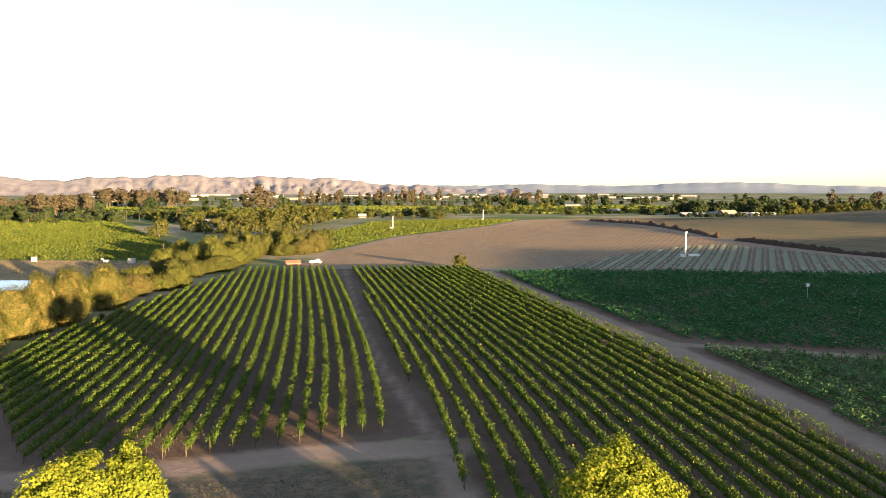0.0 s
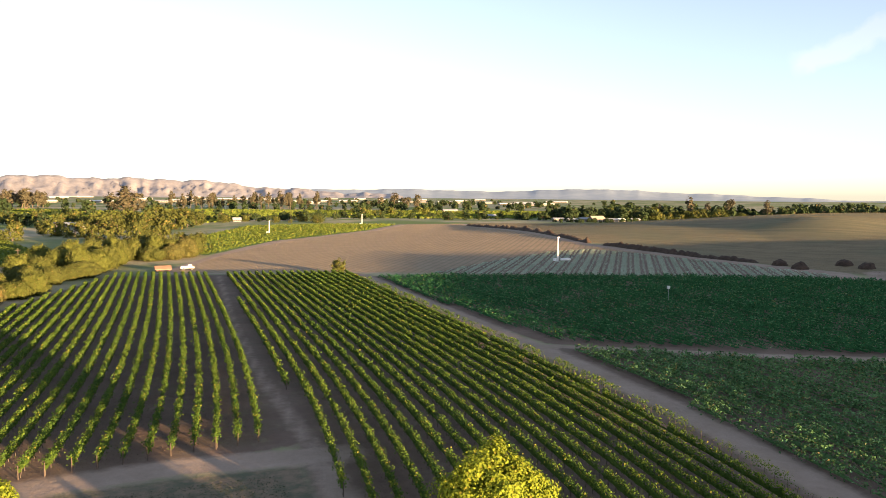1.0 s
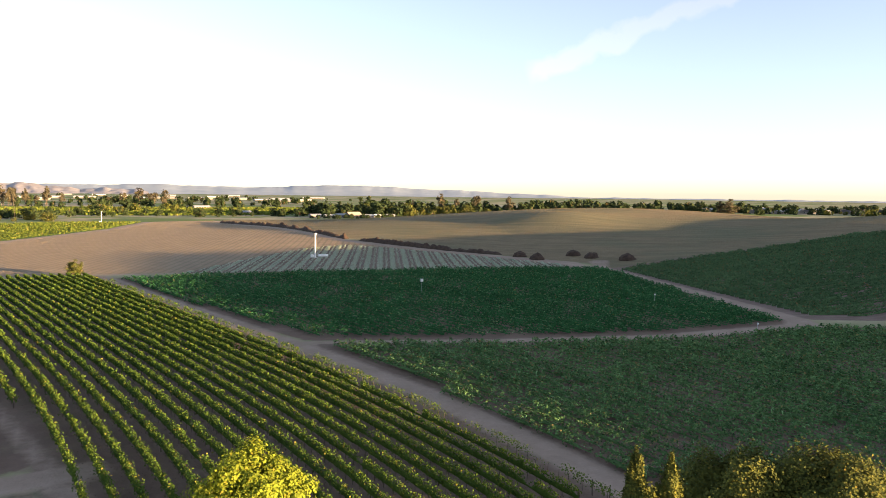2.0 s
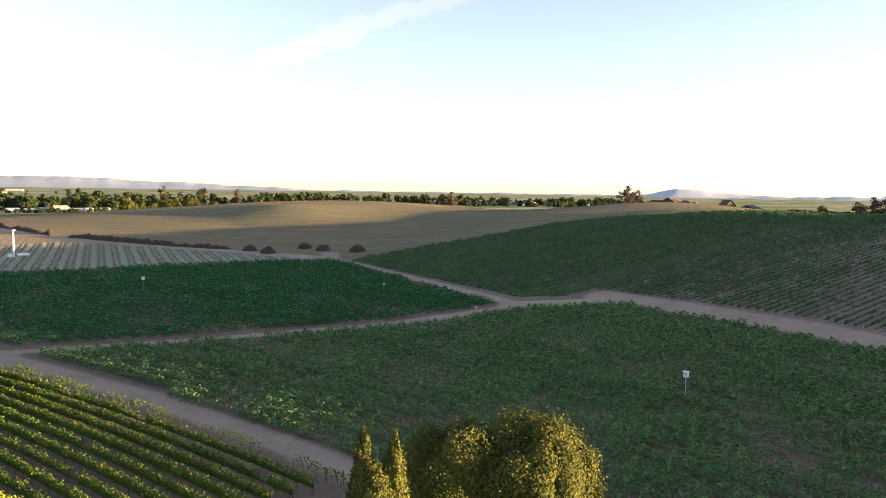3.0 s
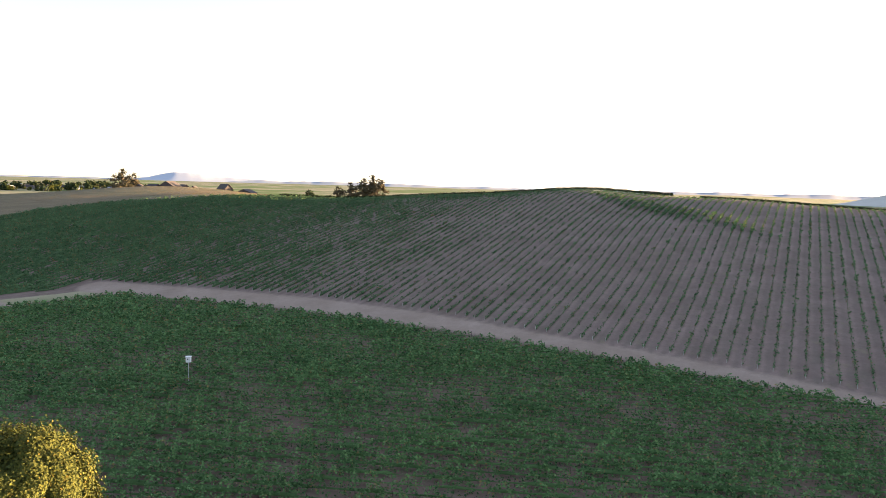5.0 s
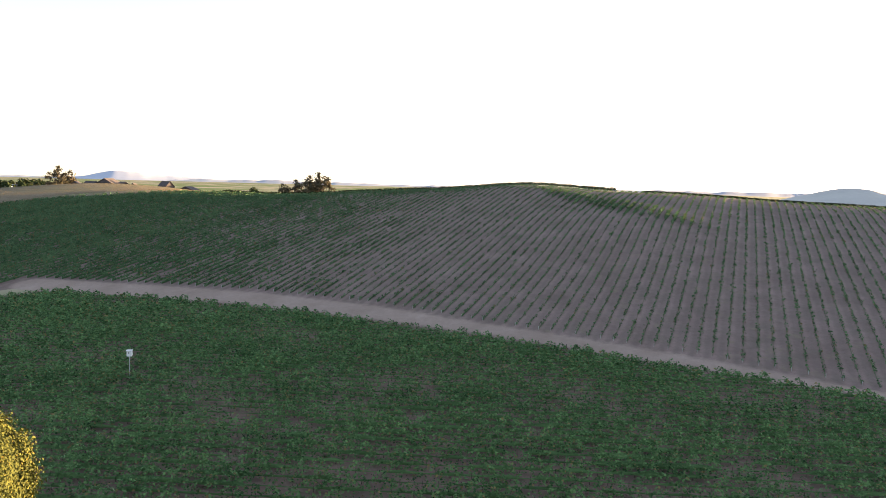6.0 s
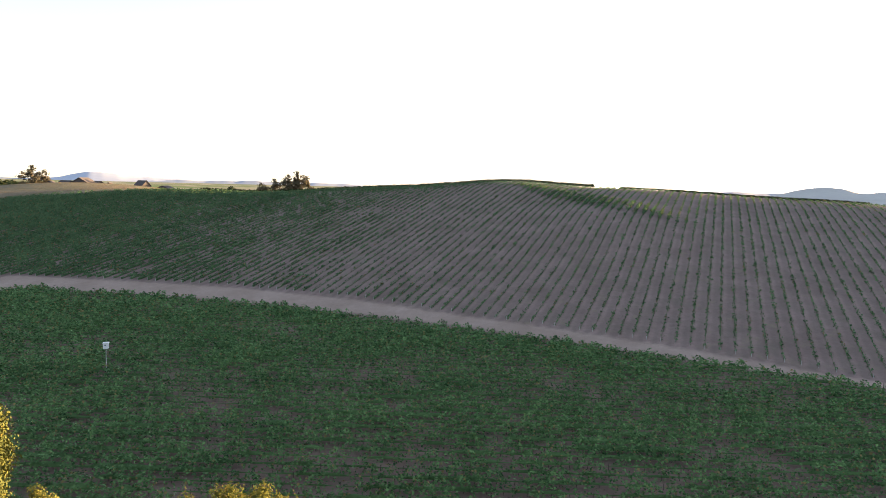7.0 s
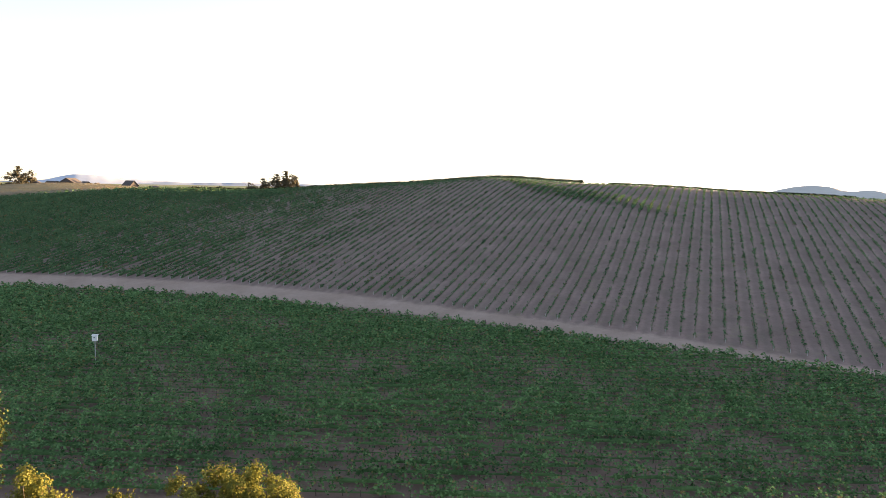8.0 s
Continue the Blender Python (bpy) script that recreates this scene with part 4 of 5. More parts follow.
    belt("round", 80, 83, 560, 640, 5, 0.6, 0.9)
    # what stands too far off to be counted is one wood of each sort
    for kind, mat, label in (("gum", M_GUM, "far belt of tall gum trees"), ("round", M_FAR_LEAF, "far dark green woods and orchards"), ("gold", M_CREEK, "far olive-green woods in the sun")):
        for what, stuff in (("crown", mat), ("trunk", M_BARK)):
            vs, fs, base = [], [], 0
            for proto, m in woods[kind]:
                me = [c for c in proto.children if c.name.startswith(what)][0].data
                if what == "trunk" and kind != "gum":
                    continue
                co = np.empty(len(me.vertices) * 3, np.float32)
                me.vertices.foreach_get("co", co)
                mm = np.array(m)
                co = co.reshape(-1, 3) @ mm[:3, :3].T + mm[:3, 3]
                if what == "crown":
                    bodies = (4 * len(me.polygons) - len(me.vertices)) // 70
                    q = co[: 4 * (len(me.polygons) - 24 * bodies)].reshape(-1, 4, 3)[::2]
                    mid = q.mean(1, keepdims=True)
                    co = (mid + (q - mid) * 1.7).reshape(-1, 3)
                    f = np.arange(len(co)).reshape(-1, 4)
                else:
                    f = np.array([(*p.vertices[:3], p.vertices[3] if len(p.vertices) == 4 else p.vertices[2]) for p in me.polygons if len(p.vertices) == 4])
                vs.append(co)
                fs.append(f + base)
                base += len(co)
            if vs:
                wood = mesh_of("far_wood", np.concatenate(vs), np.concatenate(fs), stuff)
                tagged(new("far_wood", wood), label if what == "crown" else "pale trunks of the far gum trees", "woods", kind="stuff")
    for protos in forms.values():
        for p in protos:
            if p.name not in used:
                for child in list(p.children_recursive):
                    bpy.data.objects.remove(child)
                bpy.data.objects.remove(p)


far_trees()


# ---- far hills ----
def hills(name, d, knots, mat, label, rough, seed, folds=0.3, deep=700):
    """A range of hills at the edge of the plain: folded slopes rising to an uneven skyline."""
    gen = np.random.default_rng(seed)
    az = np.linspace(knots[0][0], knots[-1][0], 420)
    top = np.interp(az, [k[0] for k in knots], [k[1] for k in knots])
    for freq, amp in ((1.1, 0.5), (2.7, 0.35), (6.1, 0.22), (13.7, 0.1)):
        top = top + rough * amp * np.sin(az * freq + gen.uniform(0, 6))
    if rough < 0.04:
        top = np.convolve(np.pad(top, 8, mode="edge"), np.hanning(19)[1:-1] / np.hanning(19).sum(), mode="valid")
    levels = np.linspace(0, 1, 14)
    a, l = np.meshgrid(np.radians(az), levels)
    dist = d - deep + deep * l
    z = 28 + np.tan(np.radians(top))[None] * d
    fold = np.array([[noise.fractal(Vector((p * 24, q * 4, seed)), 0.9, 2.1, 5) for p in np.degrees(a[0]) / 9] for q in levels])
    z = -6 + (z + 6) * np.clip(l ** 1.2 * (1 + folds * fold * (1 - l) * np.minimum(1, 4 * l)), 0, 1)
    v = np.stack([np.sin(a) * dist, np.cos(a) * dist, z], -1)
    back = v[-1] * (1.16, 1.16, 0)
    v = np.concatenate([v, back[None]])
    ny, nx = v.shape[:2]
    idx = np.arange(nx * ny).reshape(ny, nx)
    f = np.stack([idx[:-1, :-1], idx[:-1, 1:], idx[1:, 1:], idx[1:, :-1]], -1).reshape(-1, 4)
    tagged(new(name, mesh_of(name, v.reshape(-1, 3), f, mat, True)), label, "hills", kind="structure")


# dry hills lightened and greyed in colour, in place of real haze
M_HILL_DRY_HAZED = mottled("dry_hills", (0.25, 0.235, 0.245), (0.42, 0.385, 0.385), 0.012, 1.0)
# blue of distance haze put into the hills' base colour
M_HILL_HAZE_BLUE = mottled("hazy_hills", (0.25, 0.31, 0.38), (0.35, 0.41, 0.47), 0.003, 1.0)
# haze grey painted into the knoll's colour
M_KNOLL_HAZED = mottled("grey_knoll", (0.47, 0.46, 0.41), (0.55, 0.54, 0.48), 0.01, 1.0)
# mountain's colour paled to stand for the haze in front of it
M_HILL_HAZE_PALE = mottled("pale_mountain", (0.44, 0.49, 0.55), (0.49, 0.54, 0.60), 0.003, 1.0)
hills("dry_hill_range", 4300, [(-75, 0.4), (-45, 0.8), (-30, 0.68), (-26, 0.6), (-20.6, 0.9), (-15, 0.85), (-12.5, 0.78), (-8.9, 0.8), (-6.4, 0.48), (-1, 0.12), (6, -0.2)], M_HILL_DRY_HAZED, "bare dry hills folded along the horizon, greyed with painted haze", 0.14, 1, 0.7)
hills("hazy_hill_range", 4700, [(-10, 0.3), (-1, 0.16), (7.3, 0.27), (12.2, 0.12), (20, 0.4), (25.3, 0.18), (30, 0.02), (38, -0.3), (51, -0.28), (60, -0.28), (75, -0.15), (85, -0.24), (130, 0.05)], M_HILL_HAZE_BLUE, "low hills far across the plain, blue haze painted in", 0.05, 2, 0.1)
hills("pale_mountain_range", 4850, [(58, -0.5), (60.5, -0.3), (61.8, -0.12), (62.6, 0.06), (63.2, 0.18), (63.7, 0.23), (64.4, 0.2), (65.2, 0.14), (66.2, 0.05), (67.6, -0.06), (69.5, -0.16), (73, -0.4), (78, -0.6)], M_HILL_HAZE_PALE, "mountain on the horizon, pale haze painted in", 0.03, 3, 0.0)
hills("near_knoll", 2200, [(106, -1.3), (110.5, -0.5), (112, -0.1), (112.8, 0.12), (113.5, 0.26), (114.2, 0.35), (114.8, 0.37), (115.4, 0.31), (116, 0.2), (116.6, 0.02), (117.1, 0.0), (117.6, 0.1), (118.2, 0.12), (118.8, 0.02), (120.5, -0.4), (124, -1.3)], M_KNOLL_HAZED, "rounded knoll behind the vineyard crest, haze grey in its colour", 0.02, 4, 0.0, 220)


# ---- hedge rows along the crest ----
# vine leaves darkened in colour to stand as a backlit silhouette
M_CREST_BACKLIT = leafy("crest_leaves", (0.012, 0.022, 0.01), (0.03, 0.05, 0.018), (0.06, 0.05, 0.02), 0.0, 0.05)


def crest_rows():
    s = 0.5
    for w in (2.5, 5.0, 7.5):
        for u0, u1 in ((-60, 23), (32, 200)):
            u = np.arange(u0, u1, s)
            x = RIDGE_AT[0] + u * RIDGE_DIR[0] + w * RIDGE_OUT[0]
            y = RIDGE_AT[1] + u * RIDGE_DIR[1] + w * RIDGE_OUT[1]
            base = np.array([x[0], y[0], float(height(x[0], y[0]))])
            row = thing("vine_row", base, "dense row of vines running along the hill's crest", "vine row", "rows on the crest")
            growth = vine_growth(int(len(x) * s / 1.8) + 2, "hedge")
            c, coarse, facing = canopy(x, y, 60, "hedge", s, growth)
            low = 0.5 if u1 == 23 else 0.85          # the southern stretch is pruned low
            ground = height(c[:, 0], c[:, 1])
            c[:, 2] = ground + (c[:, 2] - ground - rng.uniform(0, 0.7, len(c))) * low
            v, f = leaf_quads(c, 0.22 * coarse, 0.2, rng, facing)
            piece("foliage", mesh_of("foliage", v - base, f, M_CREST_BACKLIT), row)
            v, f = core(x, y, "bush", s, growth * (1.6 * low))
            piece("inner_foliage", mesh_of("inner_foliage", v - base, f, M_CREST_BACKLIT, True), row)


crest_rows()


# ---- sown strips in the bare field ----
M_SOWN = leafy("sown_grass", (0.36, 0.42, 0.31), (0.52, 0.56, 0.44), (0.36, 0.30, 0.2), 0.2, 0.1)


def sown_strips():
    s = np.arange(0, 240, 0.5)
    for turn, k in enumerate(np.arange(-120, 130, 2.45)):
        px, py = 90 + 0.923 * k + 0.384 * (s - 90), 290 - 0.384 * k + 0.923 * (s - 90)
        for a, b in stretches(px, py, STRIPS):
            x, y = px[a:b], py[a:b]
            n = int((b - a) * 0.5 * (85, 5)[turn % 2])
            i = rng.integers(0, b - a, n)
            off = rng.normal(0, (0.38, 0.2)[turn % 2], n)
            cx, cy = x[i] + 0.923 * off + rng.uniform(-0.3, 0.3, n), y[i] - 0.384 * off + rng.uniform(-0.3, 0.3, n)
            base = np.array([x[0], y[0], float(height(x[0], y[0]))])
            strip = thing("grass_strip", base, "pale green strip of sown grass in bare soil", "grass strip", "strips in the bare field", "")
            v, f = leaf_quads(np.stack([cx, cy, height(cx, cy) + rng.uniform(0.02, 0.12, n)], 1), 0.46, 4.0)
            tagged(piece("turf", mesh_of("turf", v - base, f, M_SOWN), strip), kind="stuff")


sown_strips()


# ---- stubble, dry grass and far vineyards ----
def scatter(name, poly, n, size, tall, mat, label, category, flat=0.0, limit=None, seed=3):
    """Standing tufts spread over a field, too many to count."""
    gen = np.random.default_rng(seed)
    p = np.array(poly)
    lo, hi = p.min(0), p.max(0)
    if limit:
        lo, hi = np.maximum(lo, limit[0]), np.minimum(hi, limit[1])
    x, y = gen.uniform(lo[0], hi[0], n), gen.uniform(lo[1], hi[1], n)
    # thinner with distance from the yard
    keep = (inside(poly, x, y) > 1.0) & (gen.random(n) < np.clip((330 / np.hypot(x, y)) ** 1.2, 0, 1))
    keep &= inside(POND, x, y) < -0.5
    x, y = x[keep], y[keep]
    grow = np.clip(np.hypot(x, y) / 330, 0.8, 3.0) ** 0.6
    z = height(x, y) + gen.uniform(0.1, 0.7, len(x)) * tall
    nor = gen.normal(size=(len(x), 3)) * (1, 1, 0.8)
    v, f = leaf_quads(np.stack([x, y, z], 1), size * grow, flat, gen, nor)
    tagged(new(name, mesh_of(name, v, f, mat)), label, category, kind="stuff")


M_STUBBLE = leafy("dry_stubble", (0.25, 0.19, 0.125), (0.36, 0.275, 0.175), (0.25, 0.22, 0.12), 0.2, 0.15)
M_HAY = leafy("dry_grass", (0.16, 0.127, 0.075), (0.24, 0.188, 0.108), (0.15, 0.145, 0.085), 0.2, 0.1, 0.02)
M_FAR_VINE = leafy("far_vines", (0.055, 0.09, 0.016), (0.165, 0.195, 0.034), (0.20, 0.18, 0.045), 0.2, 0.05, 0.03)
scatter("stubble", BROWN, 190000, 0.14, 0.16, M_STUBBLE, "dead stalks standing over the bare ploughed field", "stubble", 0.2, seed=3)
scatter("dry_grass", GOLD, 330000, 0.15, 0.14, M_HAY, "dry golden grass over the rolling slopes", "grass", 0.3, limit=((120, 130), (560, 690)), seed=4)
scatter("far_vineyard", GREEN_1, 45000, 0.7, 1.3, M_FAR_VINE, "green vineyard beyond the bare field", "vineyard", 0.3, seed=5)
scatter("far_vineyard", GREEN_2, 230000, 0.6, 1.2, M_FAR_VINE, "broad sunlit green vineyard beyond the creek", "vineyard", 0.3, limit=((-480, 300), (-90, 700)), seed=6)


scatter("bank_grass", BANK, 18000, 0.35, 0.25, M_HAY, "dry grass on the pond's bank", "grass", 1.5, limit=((-260, 225), (-86, 305)), seed=8)
M_WEED = leafy("grey_weeds", (0.05, 0.06, 0.035), (0.11, 0.12, 0.07), (0.13, 0.10, 0.06), 0.0, 0.1, 0.4)
scatter("yard_weeds", [(-60, 40), (-58, 74), (-30, 71), (-4, 77), (3, 56), (3, 40)], 34000, 0.16, 0.06, M_WEED, "thin grey-green weeds over the dusty yard", "weeds", 6.0, seed=9)
M_LITTER = leafy("dead_leaves", (0.06, 0.042, 0.033), (0.15, 0.108, 0.08), (0.10, 0.09, 0.05), 0.0, 0.1, 0.5)
scatter("soil_litter", FIELD_L, 18000, 0.14, 0.05, M_LITTER, "dead leaves and clods between the vine rows", "litter", 3.0, limit=((-75, 70), (0, 200)), seed=10)
scatter("soil_litter", FIELD_R, 18000, 0.14, 0.05, M_LITTER, "dead leaves and clods between the vine rows", "litter", 3.0, limit=((-30, 50), (45, 200)), seed=11)
scatter("soil_litter", FIELD_B, 14000, 0.18, 0.05, M_LITTER, "dead leaves and clods among the low vines", "litter", 3.0, limit=((48, -60), (170, 130)), seed=12)


GREEN_3 = [(-150, 860), (230, 830), (330, 1010), (380, 1180), (-240, 1180)]
GREEN_4 = [(-330, 800), (-95, 690), (-60, 840), (-150, 900), (-330, 1150), (-520, 1150)]
scatter("far_vineyard", GREEN_4, 70000, 1.3, 1.5, M_FAR_VINE, "green fields beyond the wooded farm", "vineyard", 0.3, seed=15)
scatter("far_vineyard", GREEN_3, 90000, 1.3, 1.6, M_FAR_VINE, "green vineyards far out on the plain", "vineyard", 0.3, seed=14)


# ---- compost heaps and the long berm ----
def heap(name, at, rx, ry, h, seed, label, category, group=""):
    """A tipped heap: a lumpy mound with a foot that spreads."""
    gen = np.random.default_rng(seed)
    bm = bmesh.new()
    bmesh.ops.create_icosphere(bm, subdivisions=4, radius=1)
    shift = Vector(gen.uniform(-50, 50, 3))
    for v in bm.verts:
        d = v.co.copy()
        lump = 1 + 0.20 * noise.noise(d * 1.6 + shift) + 0.12 * noise.noise(d * 4 + shift) + 0.06 * noise.noise(d * 11 + shift)
        z = max(d.z, -0.12)
        v.co = Vector((d.x * rx * lump * (1.08 - 0.25 * max(z, 0)), d.y * ry * lump * (1.08 - 0.25 * max(z, 0)), z * h * lump))
    me = bpy.data.meshes.new(name)
    bm.to_mesh(me)
    bm.free()
    for p in me.polygons:
        p.use_smooth = True
    me.materials.append(M_DUNG)
    ob = new(name, me)
    ob.matrix_world = Matrix.Translation(at) @ pose(0, 0, 0, 0, 0, gen.uniform(0, 180))
    return tagged(ob, label, category, group)


for k, (x, y, r, h) in enumerate([(176.8, 274.5, 3.1, 2.4), (177, 262, 3.0, 2.6), (200.3, 268.8, 3.0, 2.4), (201.2, 257.3, 3.2, 2.3), (205.2, 239.5, 3.5, 2.5)]):
    heap("compost_heap", on_ground(x, y), r, r * 0.9, h, 200 + k, "dark brown heap of compost on dry ground", "heap", "compost heaps")


def berm(name, line, label):
    """A long bank of dumped earth and brush, uneven along its length."""
    pts = []
    for (ax, ay), (bx, by) in zip(line, line[1:]):
        n = max(2, int(math.hypot(bx - ax, by - ay) / 0.8))
        pts += [(ax + (bx - ax) * i / n, ay + (by - ay) * i / n) for i in range(n)]
    pts = np.array(pts)
    t = np.gradient(pts, axis=0)
    t /= np.linalg.norm(t, axis=1)[:, None]
    nor = np.stack([t[:, 1], -t[:, 0]], 1)
    across = np.linspace(-1, 1, 11)
    v = []
    for i, (p, q) in enumerate(zip(pts, nor)):
        d = Vector((p[0] * 0.09, p[1] * 0.09, 0))
        tall = 1.7 + 1.6 * noise.noise(d * 1.3) + 0.9 * noise.noise(d * 4.5)
        tall = max(0.35, tall) * min(1, i / 4, (len(pts) - 1 - i) / 4)
        wide = 2.1 + 0.8 * noise.noise(d * 2 + Vector((9, 0, 0)))
        for a in across:
            x, y = p + q * a * wide
            rough = 0.35 * noise.noise(Vector((x, y, 0)) * 0.9)
            v.append((x, y, float(height(x, y)) - 0.1 + tall * max(0, 1 - a * a) * (1 + rough)))
    idx = np.arange(len(v)).reshape(len(pts), 11)
    f = np.stack([idx[:-1, :-1], idx[:-1, 1:], idx[1:, 1:], idx[1:, :-1]], -1).reshape(-1, 4)
    tagged(new(name, mesh_of(name, v, f, M_DUNG, True)), label, "earth bank")


berm("earth_bank", [(121, 632), (127, 560), (130, 490), (133, 430), (136.5, 377)], "long bank of dumped dark brown earth beside a track")
berm("earth_bank", [(140, 368), (151, 335), (161, 307), (169, 291), (174, 283)], "long low bank of dark earth at the field's edge")


# ---- pond ----
def build_pond():
    n = Nodes("pond_water")
    n.bump(n.noise(1.8, 3), 0.15, 0.05)
    mat = n.finish(n.mix(n.span(n.noise(0.08, 3), 0.3, 0.7), (0.16, 0.22, 0.30), (0.22, 0.29, 0.37)), 0.12, 0.0, 0.5)
    bm = bmesh.new()
    bm.faces.new([bm.verts.new((x, y, 0.0)) for x, y in POND])
    me = bpy.data.meshes.new("pond")
    bm.to_mesh(me)
    bm.free()
    me.materials.append(mat)
    ob = new("pond", me)
    ob.location.z = -0.35
    tagged(ob, "still blue water of a farm pond", "water", kind="structure")


build_pond()


# ---- frost fans, tanks, nest boxes, poles ----
def frost_fan(x, y, tall, with_tank):
    root = thing("frost_fan", on_ground(x, y), "tall white tubular frost fan tower in a field", "frost fan", "frost fans")
    bm = bmesh.new()
    box(bm, -0.9, 0.9, -0.9, 0.9, -0.3, 0.18, 0.05)
    part("base_slab", bm, M_CONCRETE, root)
    bm = bmesh.new()
    rod(bm, (0, 0, 0.15), (0, 0, tall * 0.5), 0.36, 0.33, 14)
    rod(bm, (0, 0, tall * 0.5), (0, 0, tall), 0.33, 0.27, 14)
    rod(bm, (0, 0, tall * 0.5 - 0.1), (0, 0, tall * 0.5 + 0.1), 0.42, 0.42, 14)
    part("tower", bm, M_WHITE, root, smooth=False)
    bm = bmesh.new()
    box(bm, -0.30, 0.75, -0.28, 0.28, tall - 0.02, tall + 0.5, 0.1)
    part("gearbox", bm, M_STEEL, root, "grey gearbox head")
    bm = bmesh.new()
    box(bm, -1.9, -0.55, -0.5, 0.5, 0.2, 1.35, 0.08)
    part("engine_box", bm, M_WHITE, root)
    if with_tank:
        tank = thing("gas_tank", on_ground(x + 2.9, y - 1.2), "white horizontal gas tank beside the frost fan", "tank")
        bm = bmesh.new()
        rod(bm, (-1.9, 0, 0.95), (1.9, 0, 0.95), 0.55, 0.55, 16)
        for s in (-1, 1):
            rod(bm, (s * 1.9, 0, 0.95), (s * 2.2, 0, 0.95), 0.55, 0.22, 16)
        part("shell", bm, M_WHITE, tank)
        for s in (-1.2, 1.2):
            bm = bmesh.new()
            box(bm, s - 0.12, s + 0.12, -0.4, 0.4, -0.2, 0.55, 0.02)
            part("cradle", bm, M_CONCRETE, tank)


frost_fan(95.3, 301.5, 9.6, True)
frost_fan(-34.0, 520, 8.2, False)
frost_fan(34.8, 668, 8.6, False)


def nest_box(x, y, tall, size):
    root = thing("nest_box_pole", on_ground(x, y), "white nest box on a thin pole among the vines", "nest box", "nest boxes")
    bm = bmesh.new()
    rod(bm, (0, 0, -0.4), (0, 0, tall), 0.045, 0.04, 8)
    part("pole", bm, M_STEEL, root)
    bm = bmesh.new()
    box(bm, -size / 2, size / 2, -size / 2, size / 2, tall, tall + size * 1.15, 0.02)
    body = part("box", bm, M_WHITE, root, "white wooden box")
    bm = bmesh.new()
    box(bm, -size * 0.62, size * 0.62, -size * 0.62, size * 0.62, tall + size * 1.15, tall + size * 1.24, 0.01)
    part("lid", bm, M_WHITE, body)
    bm = bmesh.new()
    rod(bm, (-size * 0.49, 0.05, tall + size * 0.75), (-size * 0.52, 0.05, tall + size * 0.75), size * 0.14, size * 0.14, 12)
    part("entrance", bm, M_DARK, body, "round dark entrance hole")
    root.rotation_euler.z = rng.uniform(-0.5, 0.5)


nest_box(98.2, 44.7, 3.2, 0.65)
nest_box(88.5, 185.5, 3.9, 0.6)
nest_box(136.0, 147.5, 2.6, 0.3)
nest_box(134.0, 113.6, 0.9, 0.28)


def utility_pole(x, y, tall):
    root = thing("utility_pole", on_ground(x, y), "weathered wooden utility pole with a crossarm", "pole", "utility poles")
    bm = bmesh.new()
    rod(bm, (0, 0, -0.5), (0, 0, tall), 0.19, 0.13, 10)
    part("pole", bm, M_POST, root)
    bm = bmesh.new()
    box(bm, -1.1, 1.1, -0.07, 0.07, tall - 0.75, tall - 0.6, 0.02)
    part("crossarm", bm, M_POST, root)
    root.rotation_euler.z = rng.uniform(0, 3)


for x, y, h in [(-106, 291, 7.5), (-330, 640, 10), (-255, 620, 10), (-244, 618, 10), (-28, 735, 10), (-96, 292.5, 5)]:
    utility_pole(x, y, h)


def water_tank(x, y, w, h):
    root = thing("water_tank", on_ground(x, y), "pale boxy tank on the pond's bank", "tank")
    bm = bmesh.new()
    box(bm, -w / 2, w / 2, -w * 0.4, w * 0.4, 0.1, h, 0.12)
    part("body", bm, M_CONCRETE, root)
    bm = bmesh.new()
    box(bm, -w / 2 - 0.1, w / 2 + 0.1, -w * 0.4 - 0.1, w * 0.4 + 0.1, -0.2, 0.12)
    part("plinth", bm, M_CONCRETE, root)


for x, y, w, h in [(-117.5, 289, 2.4, 2.0), (-128, 291, 1.8, 1.2), (-158, 296, 1.8, 1.8), (-133, 299, 1.0, 1.0)]:
    water_tank(x, y, w, h)


def pickup():
    root = thing("pickup_truck", on_ground(-47.5, 284), "pale parked truck at the field's edge", "truck")
    bm = bmesh.new()
    box(bm, -2.5, 2.5, -0.95, 0.95, 0.55, 1.15, 0.1)
    box(bm, -2.4, 0.2, -0.93, 0.93, 1.15, 1.45, 0.05)
    body = part("body", bm, M_CONCRETE, root)
    bm = bmesh.new()
    box(bm, 0.2, 1.7, -0.85, 0.85, 1.1, 1.95, 0.18)
    part("cab", bm, M_CONCRETE, root)
    bm = bmesh.new()
    box(bm, 0.5, 1.72, -0.7, 0.7, 1.35, 1.8, 0.08)
    part("windscreen", bm, M_DARK, root)
    for x in (-1.5, 1.5):
        for y in (-0.85, 0.85):
            bm = bmesh.new()
            rod(bm, (x, y - 0.12, 0.4), (x, y + 0.12, 0.4), 0.4, 0.4, 14)
            part("wheel", bm, M_DARK, root)
    root.rotation_euler.z = 0.5


pickup()


